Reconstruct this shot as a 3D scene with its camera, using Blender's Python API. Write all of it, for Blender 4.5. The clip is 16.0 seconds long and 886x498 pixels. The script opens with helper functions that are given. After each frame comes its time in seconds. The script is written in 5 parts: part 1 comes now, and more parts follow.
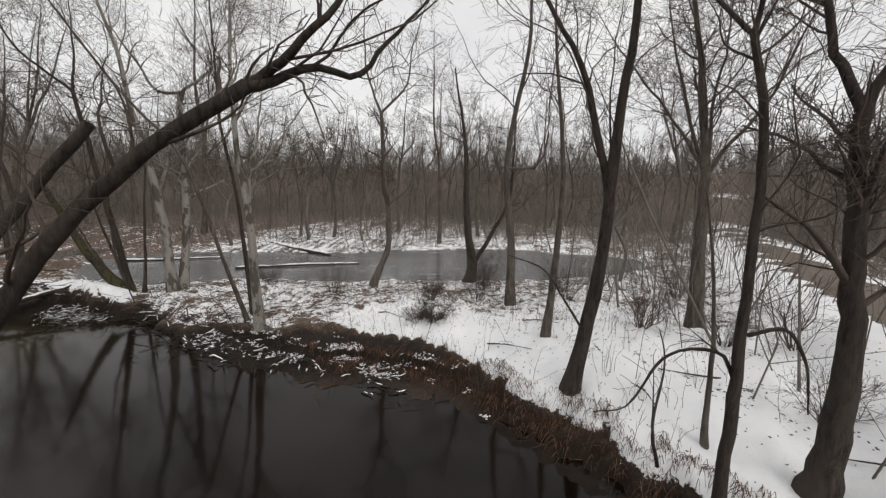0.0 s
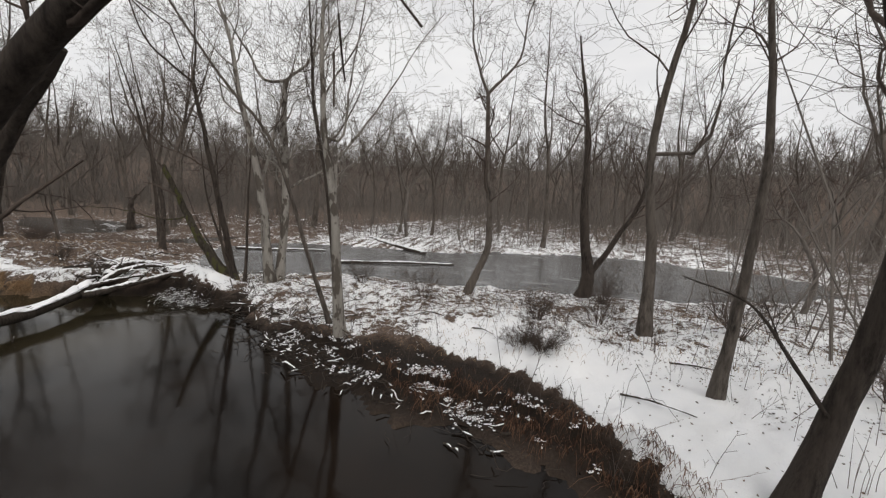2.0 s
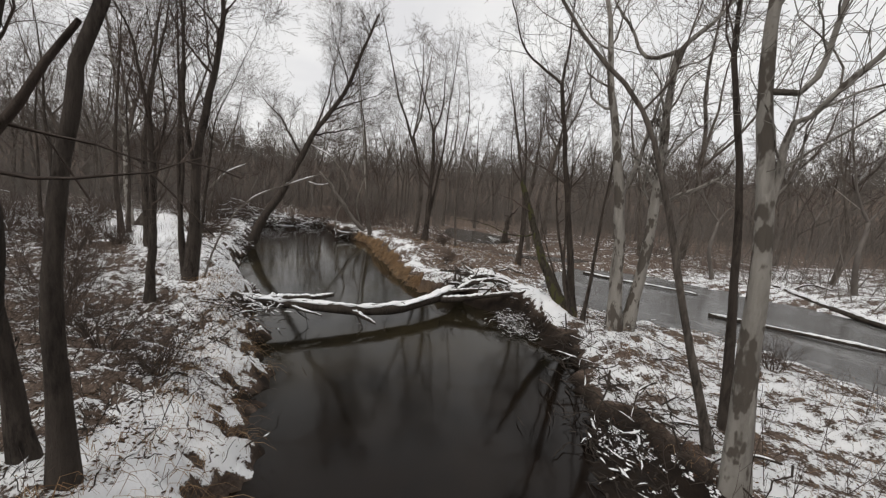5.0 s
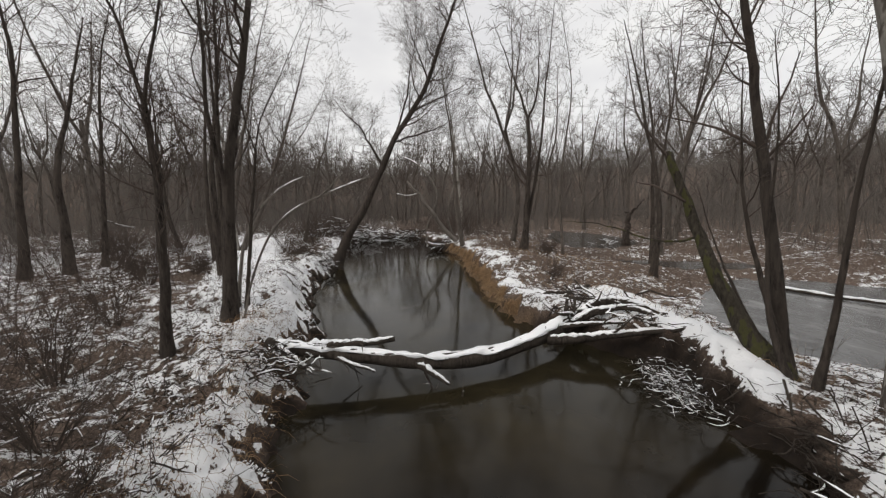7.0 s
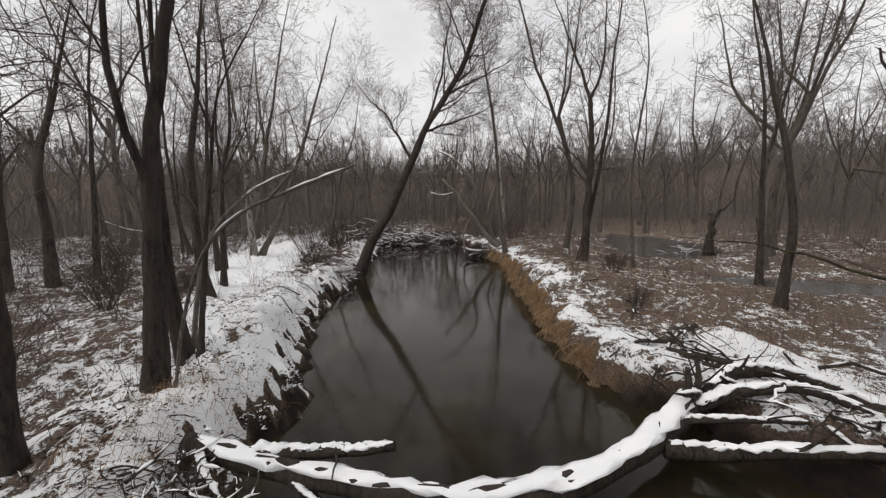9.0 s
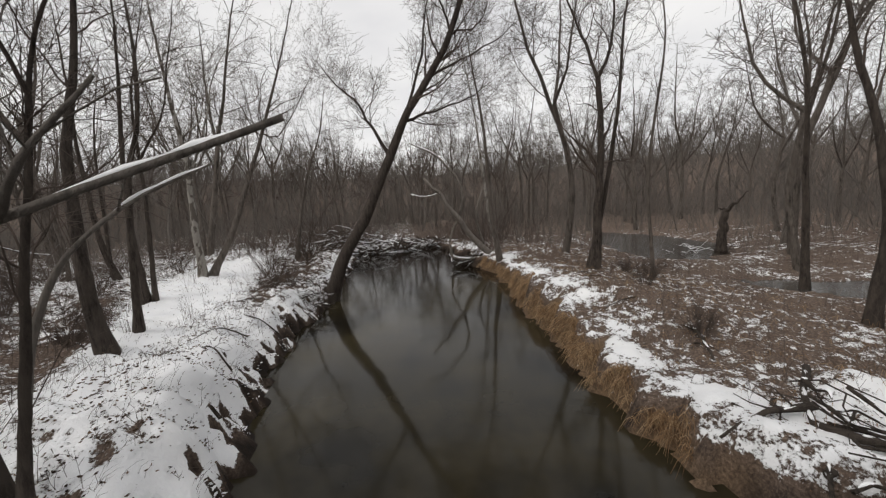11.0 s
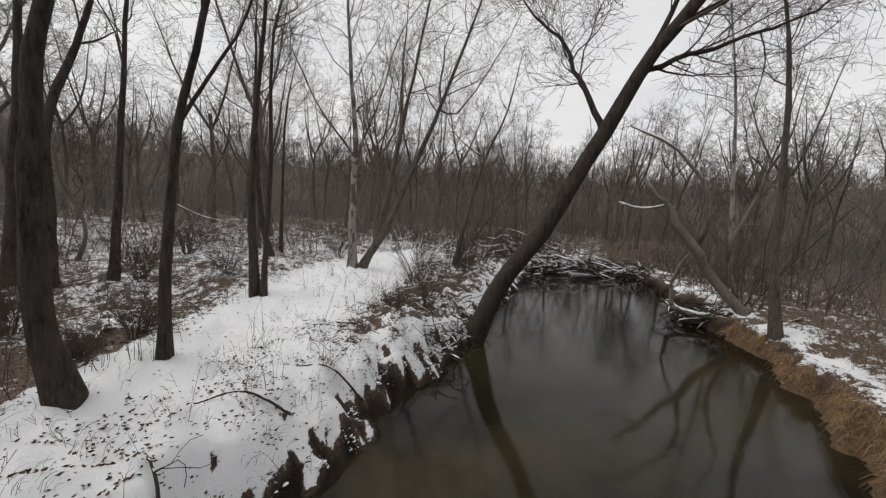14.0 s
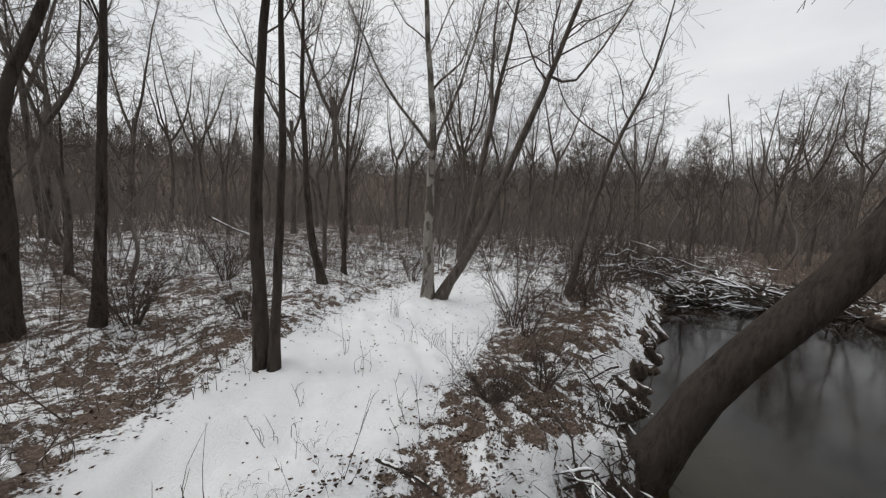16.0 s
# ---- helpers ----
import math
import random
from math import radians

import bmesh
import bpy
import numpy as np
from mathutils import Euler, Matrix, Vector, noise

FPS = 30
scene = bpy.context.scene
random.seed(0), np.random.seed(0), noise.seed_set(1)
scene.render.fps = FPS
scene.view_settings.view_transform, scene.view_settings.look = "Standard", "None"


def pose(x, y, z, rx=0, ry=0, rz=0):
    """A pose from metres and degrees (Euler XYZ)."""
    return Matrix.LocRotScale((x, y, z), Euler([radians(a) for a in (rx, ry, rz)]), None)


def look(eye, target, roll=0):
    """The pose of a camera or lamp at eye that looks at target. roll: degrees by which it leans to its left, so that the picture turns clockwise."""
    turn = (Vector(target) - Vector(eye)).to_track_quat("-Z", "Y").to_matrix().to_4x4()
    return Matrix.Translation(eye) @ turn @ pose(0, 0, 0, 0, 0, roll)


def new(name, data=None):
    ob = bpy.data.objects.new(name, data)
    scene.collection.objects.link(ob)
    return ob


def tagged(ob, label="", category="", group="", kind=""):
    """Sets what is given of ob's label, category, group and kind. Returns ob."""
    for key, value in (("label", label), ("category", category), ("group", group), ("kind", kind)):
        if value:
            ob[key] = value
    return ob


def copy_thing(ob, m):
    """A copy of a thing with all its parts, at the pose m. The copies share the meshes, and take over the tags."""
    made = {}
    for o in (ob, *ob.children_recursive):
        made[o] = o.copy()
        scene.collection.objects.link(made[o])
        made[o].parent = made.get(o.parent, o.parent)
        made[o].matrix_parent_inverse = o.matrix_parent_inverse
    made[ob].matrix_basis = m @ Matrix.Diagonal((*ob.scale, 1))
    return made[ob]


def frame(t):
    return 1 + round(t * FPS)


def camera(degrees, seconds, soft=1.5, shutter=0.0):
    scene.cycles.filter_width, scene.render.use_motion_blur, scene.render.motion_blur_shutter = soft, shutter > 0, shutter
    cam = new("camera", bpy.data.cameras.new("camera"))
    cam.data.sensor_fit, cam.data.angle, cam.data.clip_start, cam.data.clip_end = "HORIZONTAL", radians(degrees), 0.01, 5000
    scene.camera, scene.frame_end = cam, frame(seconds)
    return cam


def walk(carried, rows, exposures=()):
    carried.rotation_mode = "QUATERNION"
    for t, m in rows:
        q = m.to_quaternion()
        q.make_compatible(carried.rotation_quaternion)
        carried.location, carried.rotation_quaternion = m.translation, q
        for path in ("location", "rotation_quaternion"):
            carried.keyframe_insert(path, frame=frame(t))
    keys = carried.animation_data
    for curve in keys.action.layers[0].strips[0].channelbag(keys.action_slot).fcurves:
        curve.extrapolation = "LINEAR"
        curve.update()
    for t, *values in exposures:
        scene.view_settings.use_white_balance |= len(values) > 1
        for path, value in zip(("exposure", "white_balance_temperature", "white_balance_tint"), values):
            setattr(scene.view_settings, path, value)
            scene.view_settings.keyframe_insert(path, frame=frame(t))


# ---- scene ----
EXPO = -0.16
cam = camera(100.0, 16.0, soft=1.25)
# seconds, eye, yaw, pitch, lean to the right
ROWS = [
    (0.0, -0.821, 0.558, 4.384, -0.10, -7.81, -1.68),
    (0.5, -0.894, 1.079, 4.267, 3.31, -7.81, -3.07),
    (1.0, -0.981, 1.590, 4.190, 6.94, -7.78, -3.04),
    (1.5, -1.126, 2.212, 4.163, 10.33, -8.02, -2.83),
    (2.0, -1.236, 2.810, 4.134, 14.89, -8.22, -2.78),
    (2.5, -1.329, 3.234, 4.129, 22.64, -8.14, -4.11),
    (3.0, -1.753, 3.991, 4.098, 32.46, -8.38, -5.44),
    (3.5, -2.292, 4.606, 4.039, 41.34, -8.43, -5.59),
    (4.0, -2.796, 5.051, 3.984, 49.50, -8.22, -5.10),
    (4.5, -3.413, 5.437, 3.914, 57.56, -7.98, -4.80),
    (5.0, -3.779, 5.825, 3.843, 66.22, -7.58, -4.00),
    (5.2, -4.011, 5.995, 3.826, 68.86, -7.51, -2.80),
    (7.3, -7.751, 7.557, 3.705, 83.64, -7.17, 1.47),
    (7.5, -8.204, 7.704, 3.714, 84.58, -7.26, 1.73),
    (8.0, -9.062, 7.808, 3.695, 86.84, -7.12, 1.10),
    (8.2, -9.362, 7.840, 3.722, 88.00, -7.16, 0.88),
    (10.3, -12.564, 7.617, 3.835, 87.72, -6.99, 2.08),
    (10.5, -12.825, 7.534, 3.844, 86.52, -6.95, 2.68),
    (11.0, -13.665, 7.447, 3.866, 84.65, -6.93, 3.15),
    (11.5, -14.399, 7.517, 3.867, 84.82, -6.83, 1.98),
    (12.0, -15.410, 7.519, 3.876, 86.67, -6.81, -0.02),
    (12.5, -16.370, 7.628, 3.878, 92.31, -6.74, -2.97),
    (13.0, -17.498, 7.600, 3.853, 100.60, -6.67, -4.89),
    (13.5, -18.540, 7.324, 3.858, 106.89, -6.69, -4.32),
    (14.0, -19.433, 6.946, 3.890, 111.72, -6.62, -3.92),
    (14.5, -20.392, 6.326, 3.924, 115.54, -6.59, -3.56),
    (15.0, -21.426, 5.624, 3.926, 116.87, -6.68, -1.22),
    (15.5, -22.566, 4.972, 3.887, 120.94, -6.57, -2.94),
    (16.0, -23.517, 4.391, 3.923, 124.69, -6.46, -2.83),
]


def seat(x, y, z, yaw, pitch, lean):
    a, b = radians(yaw), radians(pitch)
    way = Vector((-math.sin(a) * math.cos(b), math.cos(a) * math.cos(b), math.sin(b)))
    return look((x, y, z), Vector((x, y, z)) + way, -lean)


walk(cam, [(r[0], seat(*r[1:])) for r in ROWS], [(0.0, EXPO, 6600, 10), (11.0, EXPO, 6600, 10), (12.5, EXPO - 0.07, 6570, 10), (14.0, EXPO - 0.08, 6550, 10), (16.0, EXPO - 0.08, 6400, 9)])

# ---- sky and light: a bright, flat winter overcast ----
world = bpy.data.worlds.new("overcast")
scene.world = world
world.use_nodes = True
wn, wl = world.node_tree.nodes, world.node_tree.links
wbg = wn["Background"]
sky = wn.new("ShaderNodeTexSky")
sky.sky_type, sky.sun_disc = "NISHITA", False
sky.sun_elevation, sky.sun_rotation = radians(28), radians(150)
wco = wn.new("ShaderNodeTexCoord")
wmap = wn.new("ShaderNodeMapping")
wmap.inputs["Scale"].default_value = (1.6, 1.6, 4.5)
wno = wn.new("ShaderNodeTexNoise")
wno.inputs["Scale"].default_value, wno.inputs["Detail"].default_value = 1.7, 5
wramp = wn.new("ShaderNodeValToRGB")
wramp.color_ramp.elements[0].position, wramp.color_ramp.elements[0].color = 0.3, (0.82, 0.82, 0.84, 1)
wramp.color_ramp.elements[1].position, wramp.color_ramp.elements[1].color = 0.68, (0.98, 0.975, 0.97, 1)
wmix = wn.new("ShaderNodeMix")
wmix.data_type = "RGBA"
wmix.inputs["Factor"].default_value = 0.006
wl.new(wco.outputs["Generated"], wmap.inputs["Vector"])
wl.new(wmap.outputs["Vector"], wno.inputs["Vector"])
wl.new(wno.outputs["Fac"], wramp.inputs["Fac"])
wl.new(wramp.outputs["Color"], wmix.inputs[6])
wl.new(sky.outputs["Color"], wmix.inputs[7])
wl.new(wmix.outputs[2], wbg.inputs["Color"])
wbg.inputs["Strength"].default_value = 1.02
sun = new("sun", bpy.data.lights.new("sun", "SUN"))
sun.data.energy, sun.data.angle, sun.data.color = 1.4, radians(40), (1.0, 0.97, 0.93)
sun.matrix_world = look((0, 0, 60), (-18, 34, 20))


# ---- materials ----
def mat(name, rough=0.9, spec=0.3):
    m = bpy.data.materials.new(name)
    m.use_nodes = True
    b = m.node_tree.nodes["Principled BSDF"]
    b.inputs["Roughness"].default_value = rough
    b.inputs["Specular IOR Level"].default_value = spec
    return m, m.node_tree.nodes, m.node_tree.links, b


def noise_node(nd, lk, scale, detail=6, stretch=None, rough=0.6, co="Object"):
    c = nd.new("ShaderNodeTexCoord")
    n = nd.new("ShaderNodeTexNoise")
    n.inputs["Scale"].default_value, n.inputs["Detail"].default_value = scale, detail
    n.inputs["Roughness"].default_value = rough
    if stretch:
        mp = nd.new("ShaderNodeMapping")
        mp.inputs["Scale"].default_value = stretch
        lk.new(c.outputs[co], mp.inputs["Vector"])
        lk.new(mp.outputs["Vector"], n.inputs["Vector"])
    else:
        lk.new(c.outputs[co], n.inputs["Vector"])
    return n


def ramp_node(nd, lk, src, stops):
    r = nd.new("ShaderNodeValToRGB")
    while len(r.color_ramp.elements) < len(stops):
        r.color_ramp.elements.new(0.5)
    for e, (p, c) in zip(r.color_ramp.elements, stops):
        e.position, e.color = p, (*c, 1)
    lk.new(src, r.inputs["Fac"])
    return r


def mix_node(nd, lk, fac, a, b):
    x = nd.new("ShaderNodeMix")
    x.data_type = "RGBA"
    for src, i in ((fac, 0), (a, 6), (b, 7)):
        if hasattr(src, "links"):
            lk.new(src, x.inputs[i])
        elif i == 0:
            x.inputs[0].default_value = src
        else:
            x.inputs[i].default_value = (*src, 1)
    return x.outputs[2]


def math_node(nd, lk, op, a, b=None, c=None):
    x = nd.new("ShaderNodeMath")
    x.operation = op
    for i, s in enumerate((a, b, c)):
        if s is None:
            continue
        if hasattr(s, "links"):
            lk.new(s, x.inputs[i])
        else:
            x.inputs[i].default_value = s
    return x.outputs[0]


def smooth_node(nd, lk, src, lo, hi):
    x = nd.new("ShaderNodeMapRange")
    x.interpolation_type = "SMOOTHSTEP"
    x.inputs["From Min"].default_value, x.inputs["From Max"].default_value = lo, hi
    lk.new(src, x.inputs["Value"])
    return x.outputs["Result"]


def bump_node(nd, lk, height, bsdf, strength, dist):
    b = nd.new("ShaderNodeBump")
    b.inputs["Strength"].default_value, b.inputs["Distance"].default_value = strength, dist
    lk.new(height, b.inputs["Height"])
    lk.new(b.outputs["Normal"], bsdf.inputs["Normal"])


def bark_material(name, dark, light, scale=9.0, patch=None):
    m, nd, lk, b = mat(name, 0.92, 0.2)
    n1 = noise_node(nd, lk, scale, 8, (1, 1, 0.22), 0.7)
    n2 = noise_node(nd, lk, 2.6, 6, (1, 1, 0.4), 0.65)
    r1 = ramp_node(nd, lk, n1.outputs["Fac"], [(0.36, dark), (0.64, light)])
    col = mix_node(nd, lk, smooth_node(nd, lk, n2.outputs["Fac"], 0.35, 0.7), r1.outputs["Color"], tuple(0.35 * p + 0.75 * q for p, q in zip(dark, light)))
    if patch:
        n3 = noise_node(nd, lk, 4.0, 3, (1, 1, 0.45))
        col = mix_node(nd, lk, smooth_node(nd, lk, n3.outputs["Fac"], 0.5, 0.56), col, patch)
    lk.new(col, b.inputs["Base Color"])
    bump_node(nd, lk, n1.outputs["Fac"], b, 1.0, 0.09)
    return m


BARK = {
    "dark": bark_material("dark_bark", (0.012, 0.0095, 0.008), (0.095, 0.077, 0.064), 13.0),
    "mid": bark_material("grey_brown_bark", (0.03, 0.025, 0.021), (0.17, 0.145, 0.124), 12.0),
    "pale": bark_material("pale_mottled_bark", (0.15, 0.135, 0.12), (0.36, 0.335, 0.30), 6.0, (0.11, 0.095, 0.08)),
    "dead": bark_material("weathered_wood", (0.014, 0.011, 0.009), (0.095, 0.077, 0.063), 18.0),
    "mossy": bark_material("mossy_bark", (0.014, 0.012, 0.009), (0.085, 0.072, 0.054), 18.0, (0.075, 0.072, 0.03)),
    "grey": bark_material("grey_dead_wood", (0.07, 0.061, 0.053), (0.27, 0.24, 0.21), 16.0),
}
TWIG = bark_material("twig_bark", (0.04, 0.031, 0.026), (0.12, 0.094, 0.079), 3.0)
# paler than TWIG: distance haze is put into this base colour
HAZETWIG = bark_material("hazed_twig_bark", (0.092, 0.080, 0.071), (0.19, 0.168, 0.15), 0.6)

m, nd, lk, b = mat("snow", 0.85, 0.3)
n1 = noise_node(nd, lk, 14.0, 8)
n2 = noise_node(nd, lk, 1.1, 4)
lk.new(ramp_node(nd, lk, n2.outputs["Fac"], [(0.3, (0.85, 0.86, 0.88)), (0.7, (0.945, 0.945, 0.945))]).outputs["Color"], b.inputs["Base Color"])
bump_node(nd, lk, n1.outputs["Fac"], b, 0.5, 0.03)
SNOW = m

# forest floor: broken snow over leaf litter, mud at the water, straw on the grassy bank
m, nd, lk, b = mat("forest_floor", 0.9, 0.25)
attr = {}
for key in ("cover", "mud", "straw", "trail"):
    a = nd.new("ShaderNodeAttribute")
    a.attribute_name = key
    attr[key] = a.outputs["Fac"]
nf = noise_node(nd, lk, 5.0, 12, None, 0.74)
nc = noise_node(nd, lk, 0.9, 5, None, 0.6)
nv = noise_node(nd, lk, 22.0, 6, None, 0.7)
litter = ramp_node(nd, lk, nv.outputs["Fac"], [(0.3, (0.034, 0.023, 0.017)), (0.5, (0.125, 0.090, 0.070)), (0.72, (0.29, 0.22, 0.17))]).outputs["Color"]
mudcol = ramp_node(nd, lk, nf.outputs["Fac"], [(0.3, (0.006, 0.004, 0.003)), (0.7, (0.026, 0.017, 0.011))]).outputs["Color"]
strawcol = ramp_node(nd, lk, nv.outputs["Fac"], [(0.3, (0.05, 0.031, 0.018)), (0.7, (0.24, 0.158, 0.09))]).outputs["Color"]
trailcol = ramp_node(nd, lk, nv.outputs["Fac"], [(0.3, (0.11, 0.09, 0.075)), (0.7, (0.22, 0.185, 0.155))]).outputs["Color"]
soil = mix_node(nd, lk, attr["mud"], litter, mudcol)
soil = mix_node(nd, lk, attr["straw"], soil, strawcol)
soil = mix_node(nd, lk, attr["trail"], soil, trailcol)
mixv = math_node(nd, lk, "MULTIPLY_ADD", nf.outputs["Fac"], 0.90, math_node(nd, lk, "MULTIPLY", nc.outputs["Fac"], 0.45))
mixv = math_node(nd, lk, "ADD", mixv, math_node(nd, lk, "MULTIPLY", nv.outputs["Fac"], 0.42))
mixv = math_node(nd, lk, "ADD", mixv, attr["cover"])
snowfac = smooth_node(nd, lk, mixv, 1.337, 1.39)
snowcol = ramp_node(nd, lk, nc.outputs["Fac"], [(0.3, (0.85, 0.86, 0.88)), (0.7, (0.945, 0.945, 0.945))]).outputs["Color"]
lk.new(mix_node(nd, lk, snowfac, soil, snowcol), b.inputs["Base Color"])
bump_node(nd, lk, math_node(nd, lk, "MULTIPLY_ADD", snowfac, 0.5, math_node(nd, lk, "ADD", nv.outputs["Fac"], nf.outputs["Fac"])), b, 0.8, 0.045)
FLOOR = m

m, nd, lk, b = mat("dark_creek_water", 0.085, 0.33)
b.inputs["IOR"].default_value = 1.33
n1 = noise_node(nd, lk, 0.35, 4)
sx = nd.new("ShaderNodeSeparateXYZ")
lk.new(nd.new("ShaderNodeTexCoord").outputs["Object"], sx.inputs[0])
silt = math_node(nd, lk, "MULTIPLY", smooth_node(nd, lk, sx.outputs["X"], -8.0, -16.0), smooth_node(nd, lk, sx.outputs["X"], -37.0, -29.0))  # silt clouds in the long straight reach
deep = ramp_node(nd, lk, n1.outputs["Fac"], [(0.35, (0.003, 0.002, 0.0015)), (0.7, (0.012, 0.007, 0.004))]).outputs["Color"]
murk = ramp_node(nd, lk, n1.outputs["Fac"], [(0.35, (0.009, 0.008, 0.006)), (0.7, (0.042, 0.034, 0.018))]).outputs["Color"]
lk.new(mix_node(nd, lk, silt, deep, murk), b.inputs["Base Color"])
n2 = noise_node(nd, lk, 1.6, 3, (1, 1, 1))
bump_node(nd, lk, n2.outputs["Fac"], b, 0.06, 0.05)
WATER = m

m, nd, lk, b = mat("grey_pond_ice", 0.22, 0.5)
n1 = noise_node(nd, lk, 0.5, 8, (1, 2.2, 1), 0.65)
lk.new(ramp_node(nd, lk, n1.outputs["Fac"], [(0.3, (0.062, 0.060, 0.058)), (0.55, (0.115, 0.113, 0.11)), (0.75, (0.24, 0.24, 0.235))]).outputs["Color"], b.inputs["Base Color"])
bump_node(nd, lk, n1.outputs["Fac"], b, 0.1, 0.02)
ICE = m
m, nd, lk, b = mat("dark_thin_ice", 0.16, 0.5)
n1 = noise_node(nd, lk, 0.6, 8, (1, 2.2, 1), 0.65)
lk.new(ramp_node(nd, lk, n1.outputs["Fac"], [(0.35, (0.03, 0.026, 0.022)), (0.75, (0.10, 0.092, 0.083))]).outputs["Color"], b.inputs["Base Color"])
DARKICE = m

m, nd, lk, b = mat("dry_grass", 0.85, 0.2)
oi = nd.new("ShaderNodeNewGeometry")
lk.new(ramp_node(nd, lk, oi.outputs["Random Per Island"], [(0.0, (0.12, 0.066, 0.032)), (0.5, (0.29, 0.178, 0.094)), (1.0, (0.46, 0.33, 0.20))]).outputs["Color"], b.inputs["Base Color"])
GRASS = m
m, nd, lk, b = mat("reddish_dead_grass", 0.9, 0.15)
oi = nd.new("ShaderNodeNewGeometry")
lk.new(ramp_node(nd, lk, oi.outputs["Random Per Island"], [(0.0, (0.035, 0.018, 0.012)), (0.5, (0.12, 0.062, 0.038)), (1.0, (0.23, 0.135, 0.085))]).outputs["Color"], b.inputs["Base Color"])
REDGRASS = m
m, nd, lk, b = mat("dead_leaves", 0.8, 0.2)
oi = nd.new("ShaderNodeNewGeometry")
lk.new(ramp_node(nd, lk, oi.outputs["Random Per Island"], [(0.0, (0.035, 0.025, 0.02)), (0.5, (0.10, 0.065, 0.042)), (1.0, (0.20, 0.13, 0.08))]).outputs["Color"], b.inputs["Base Color"])
LEAF = m


# ---- mesh helpers ----
def mesh_object(name, V, F, material, parent=None, smooth=True):
    """V: (n,3), F: (m,4) quads."""
    me = bpy.data.meshes.new(name)
    V, F = np.asarray(V, np.float32), np.asarray(F, np.int32)
    me.vertices.add(len(V))
    me.vertices.foreach_set("co", V.ravel())
    me.loops.add(F.size)
    me.loops.foreach_set("vertex_index", F.ravel())
    me.polygons.add(len(F))
    me.polygons.foreach_set("loop_start", np.arange(0, F.size, F.shape[1], dtype=np.int32))
    if smooth:
        me.polygons.foreach_set("use_smooth", np.ones(len(F), bool))
    me.update(calc_edges=True)
    me.materials.append(material)
    ob = new(name, me)
    if parent:
        ob.parent = parent
    return ob


def tubes(P, R, k):
    """Round rods along the polylines P (n, m, 3) with radii R (n, m), k sided; the ends taper shut."""
    P, R = np.asarray(P, float), np.asarray(R, float)
    n, m_, _ = P.shape
    T = np.gradient(P, axis=1)
    T /= np.linalg.norm(T, axis=2, keepdims=True) + 1e-9
    ref = np.where(np.abs(T[:, :1, 2:3]) < 0.8, np.array([[[0, 0, 1.0]]]), np.array([[[1.0, 0, 0]]]))
    A = np.cross(T, np.broadcast_to(ref, T.shape))
    A /= np.linalg.norm(A, axis=2, keepdims=True) + 1e-9
    B = np.cross(T, A)
    an = np.arange(k) * 2 * np.pi / k
    V = P[:, :, None] + R[:, :, None, None] * (np.cos(an)[None, None, :, None] * A[:, :, None] + np.sin(an)[None, None, :, None] * B[:, :, None])
    i = (np.arange(n)[:, None, None] * m_ + np.arange(m_ - 1)[None, :, None]) * k
    j = np.arange(k)[None, None, :]
    jn = (j + 1) % k
    F = np.stack([i + j, i + jn, i + k + jn, i + k + j], -1).reshape(-1, 4)
    return V.reshape(-1, 3), F


def gather(batches):
    Vs, Fs, o = [], [], 0
    for V, F in batches:
        Vs.append(V)
        Fs.append(F + o)
        o += len(V)
    return np.concatenate(Vs), np.concatenate(Fs)


def curve(points, n, rng=None, wob=0.0):
    """A smooth line of n points through a few control points."""
    p = np.asarray(points, float)
    if len(p) == 2:
        p = np.array([p[0], p[0] * 0.5 + p[1] * 0.5, p[1]])
    q = np.vstack([2 * p[0] - p[1], p, 2 * p[-1] - p[-2]])
    seg = np.linalg.norm(np.diff(p, axis=0), axis=1)
    s = np.concatenate([[0], np.cumsum(seg)])
    u = np.linspace(0, s[-1], n)
    out = np.zeros((n, 3))
    for a, v in enumerate(u):
        i = min(np.searchsorted(s, v, side="right") - 1, len(seg) - 1)
        f = (v - s[i]) / max(seg[i], 1e-6)
        p0, p1, p2, p3 = q[i], q[i + 1], q[i + 2], q[i + 3]
        out[a] = 0.5 * (2 * p1 + (p2 - p0) * f + (2 * p0 - 5 * p1 + 4 * p2 - p3) * f * f + (3 * p1 - p0 - 3 * p2 + p3) * f ** 3)
    if rng is not None and wob:
        w = np.cumsum(rng.normal(0, wob, (n, 3)), axis=0)
        w -= np.linspace(0, 1, n)[:, None] * w[-1]
        out[1:-1] += w[1:-1]
    return out


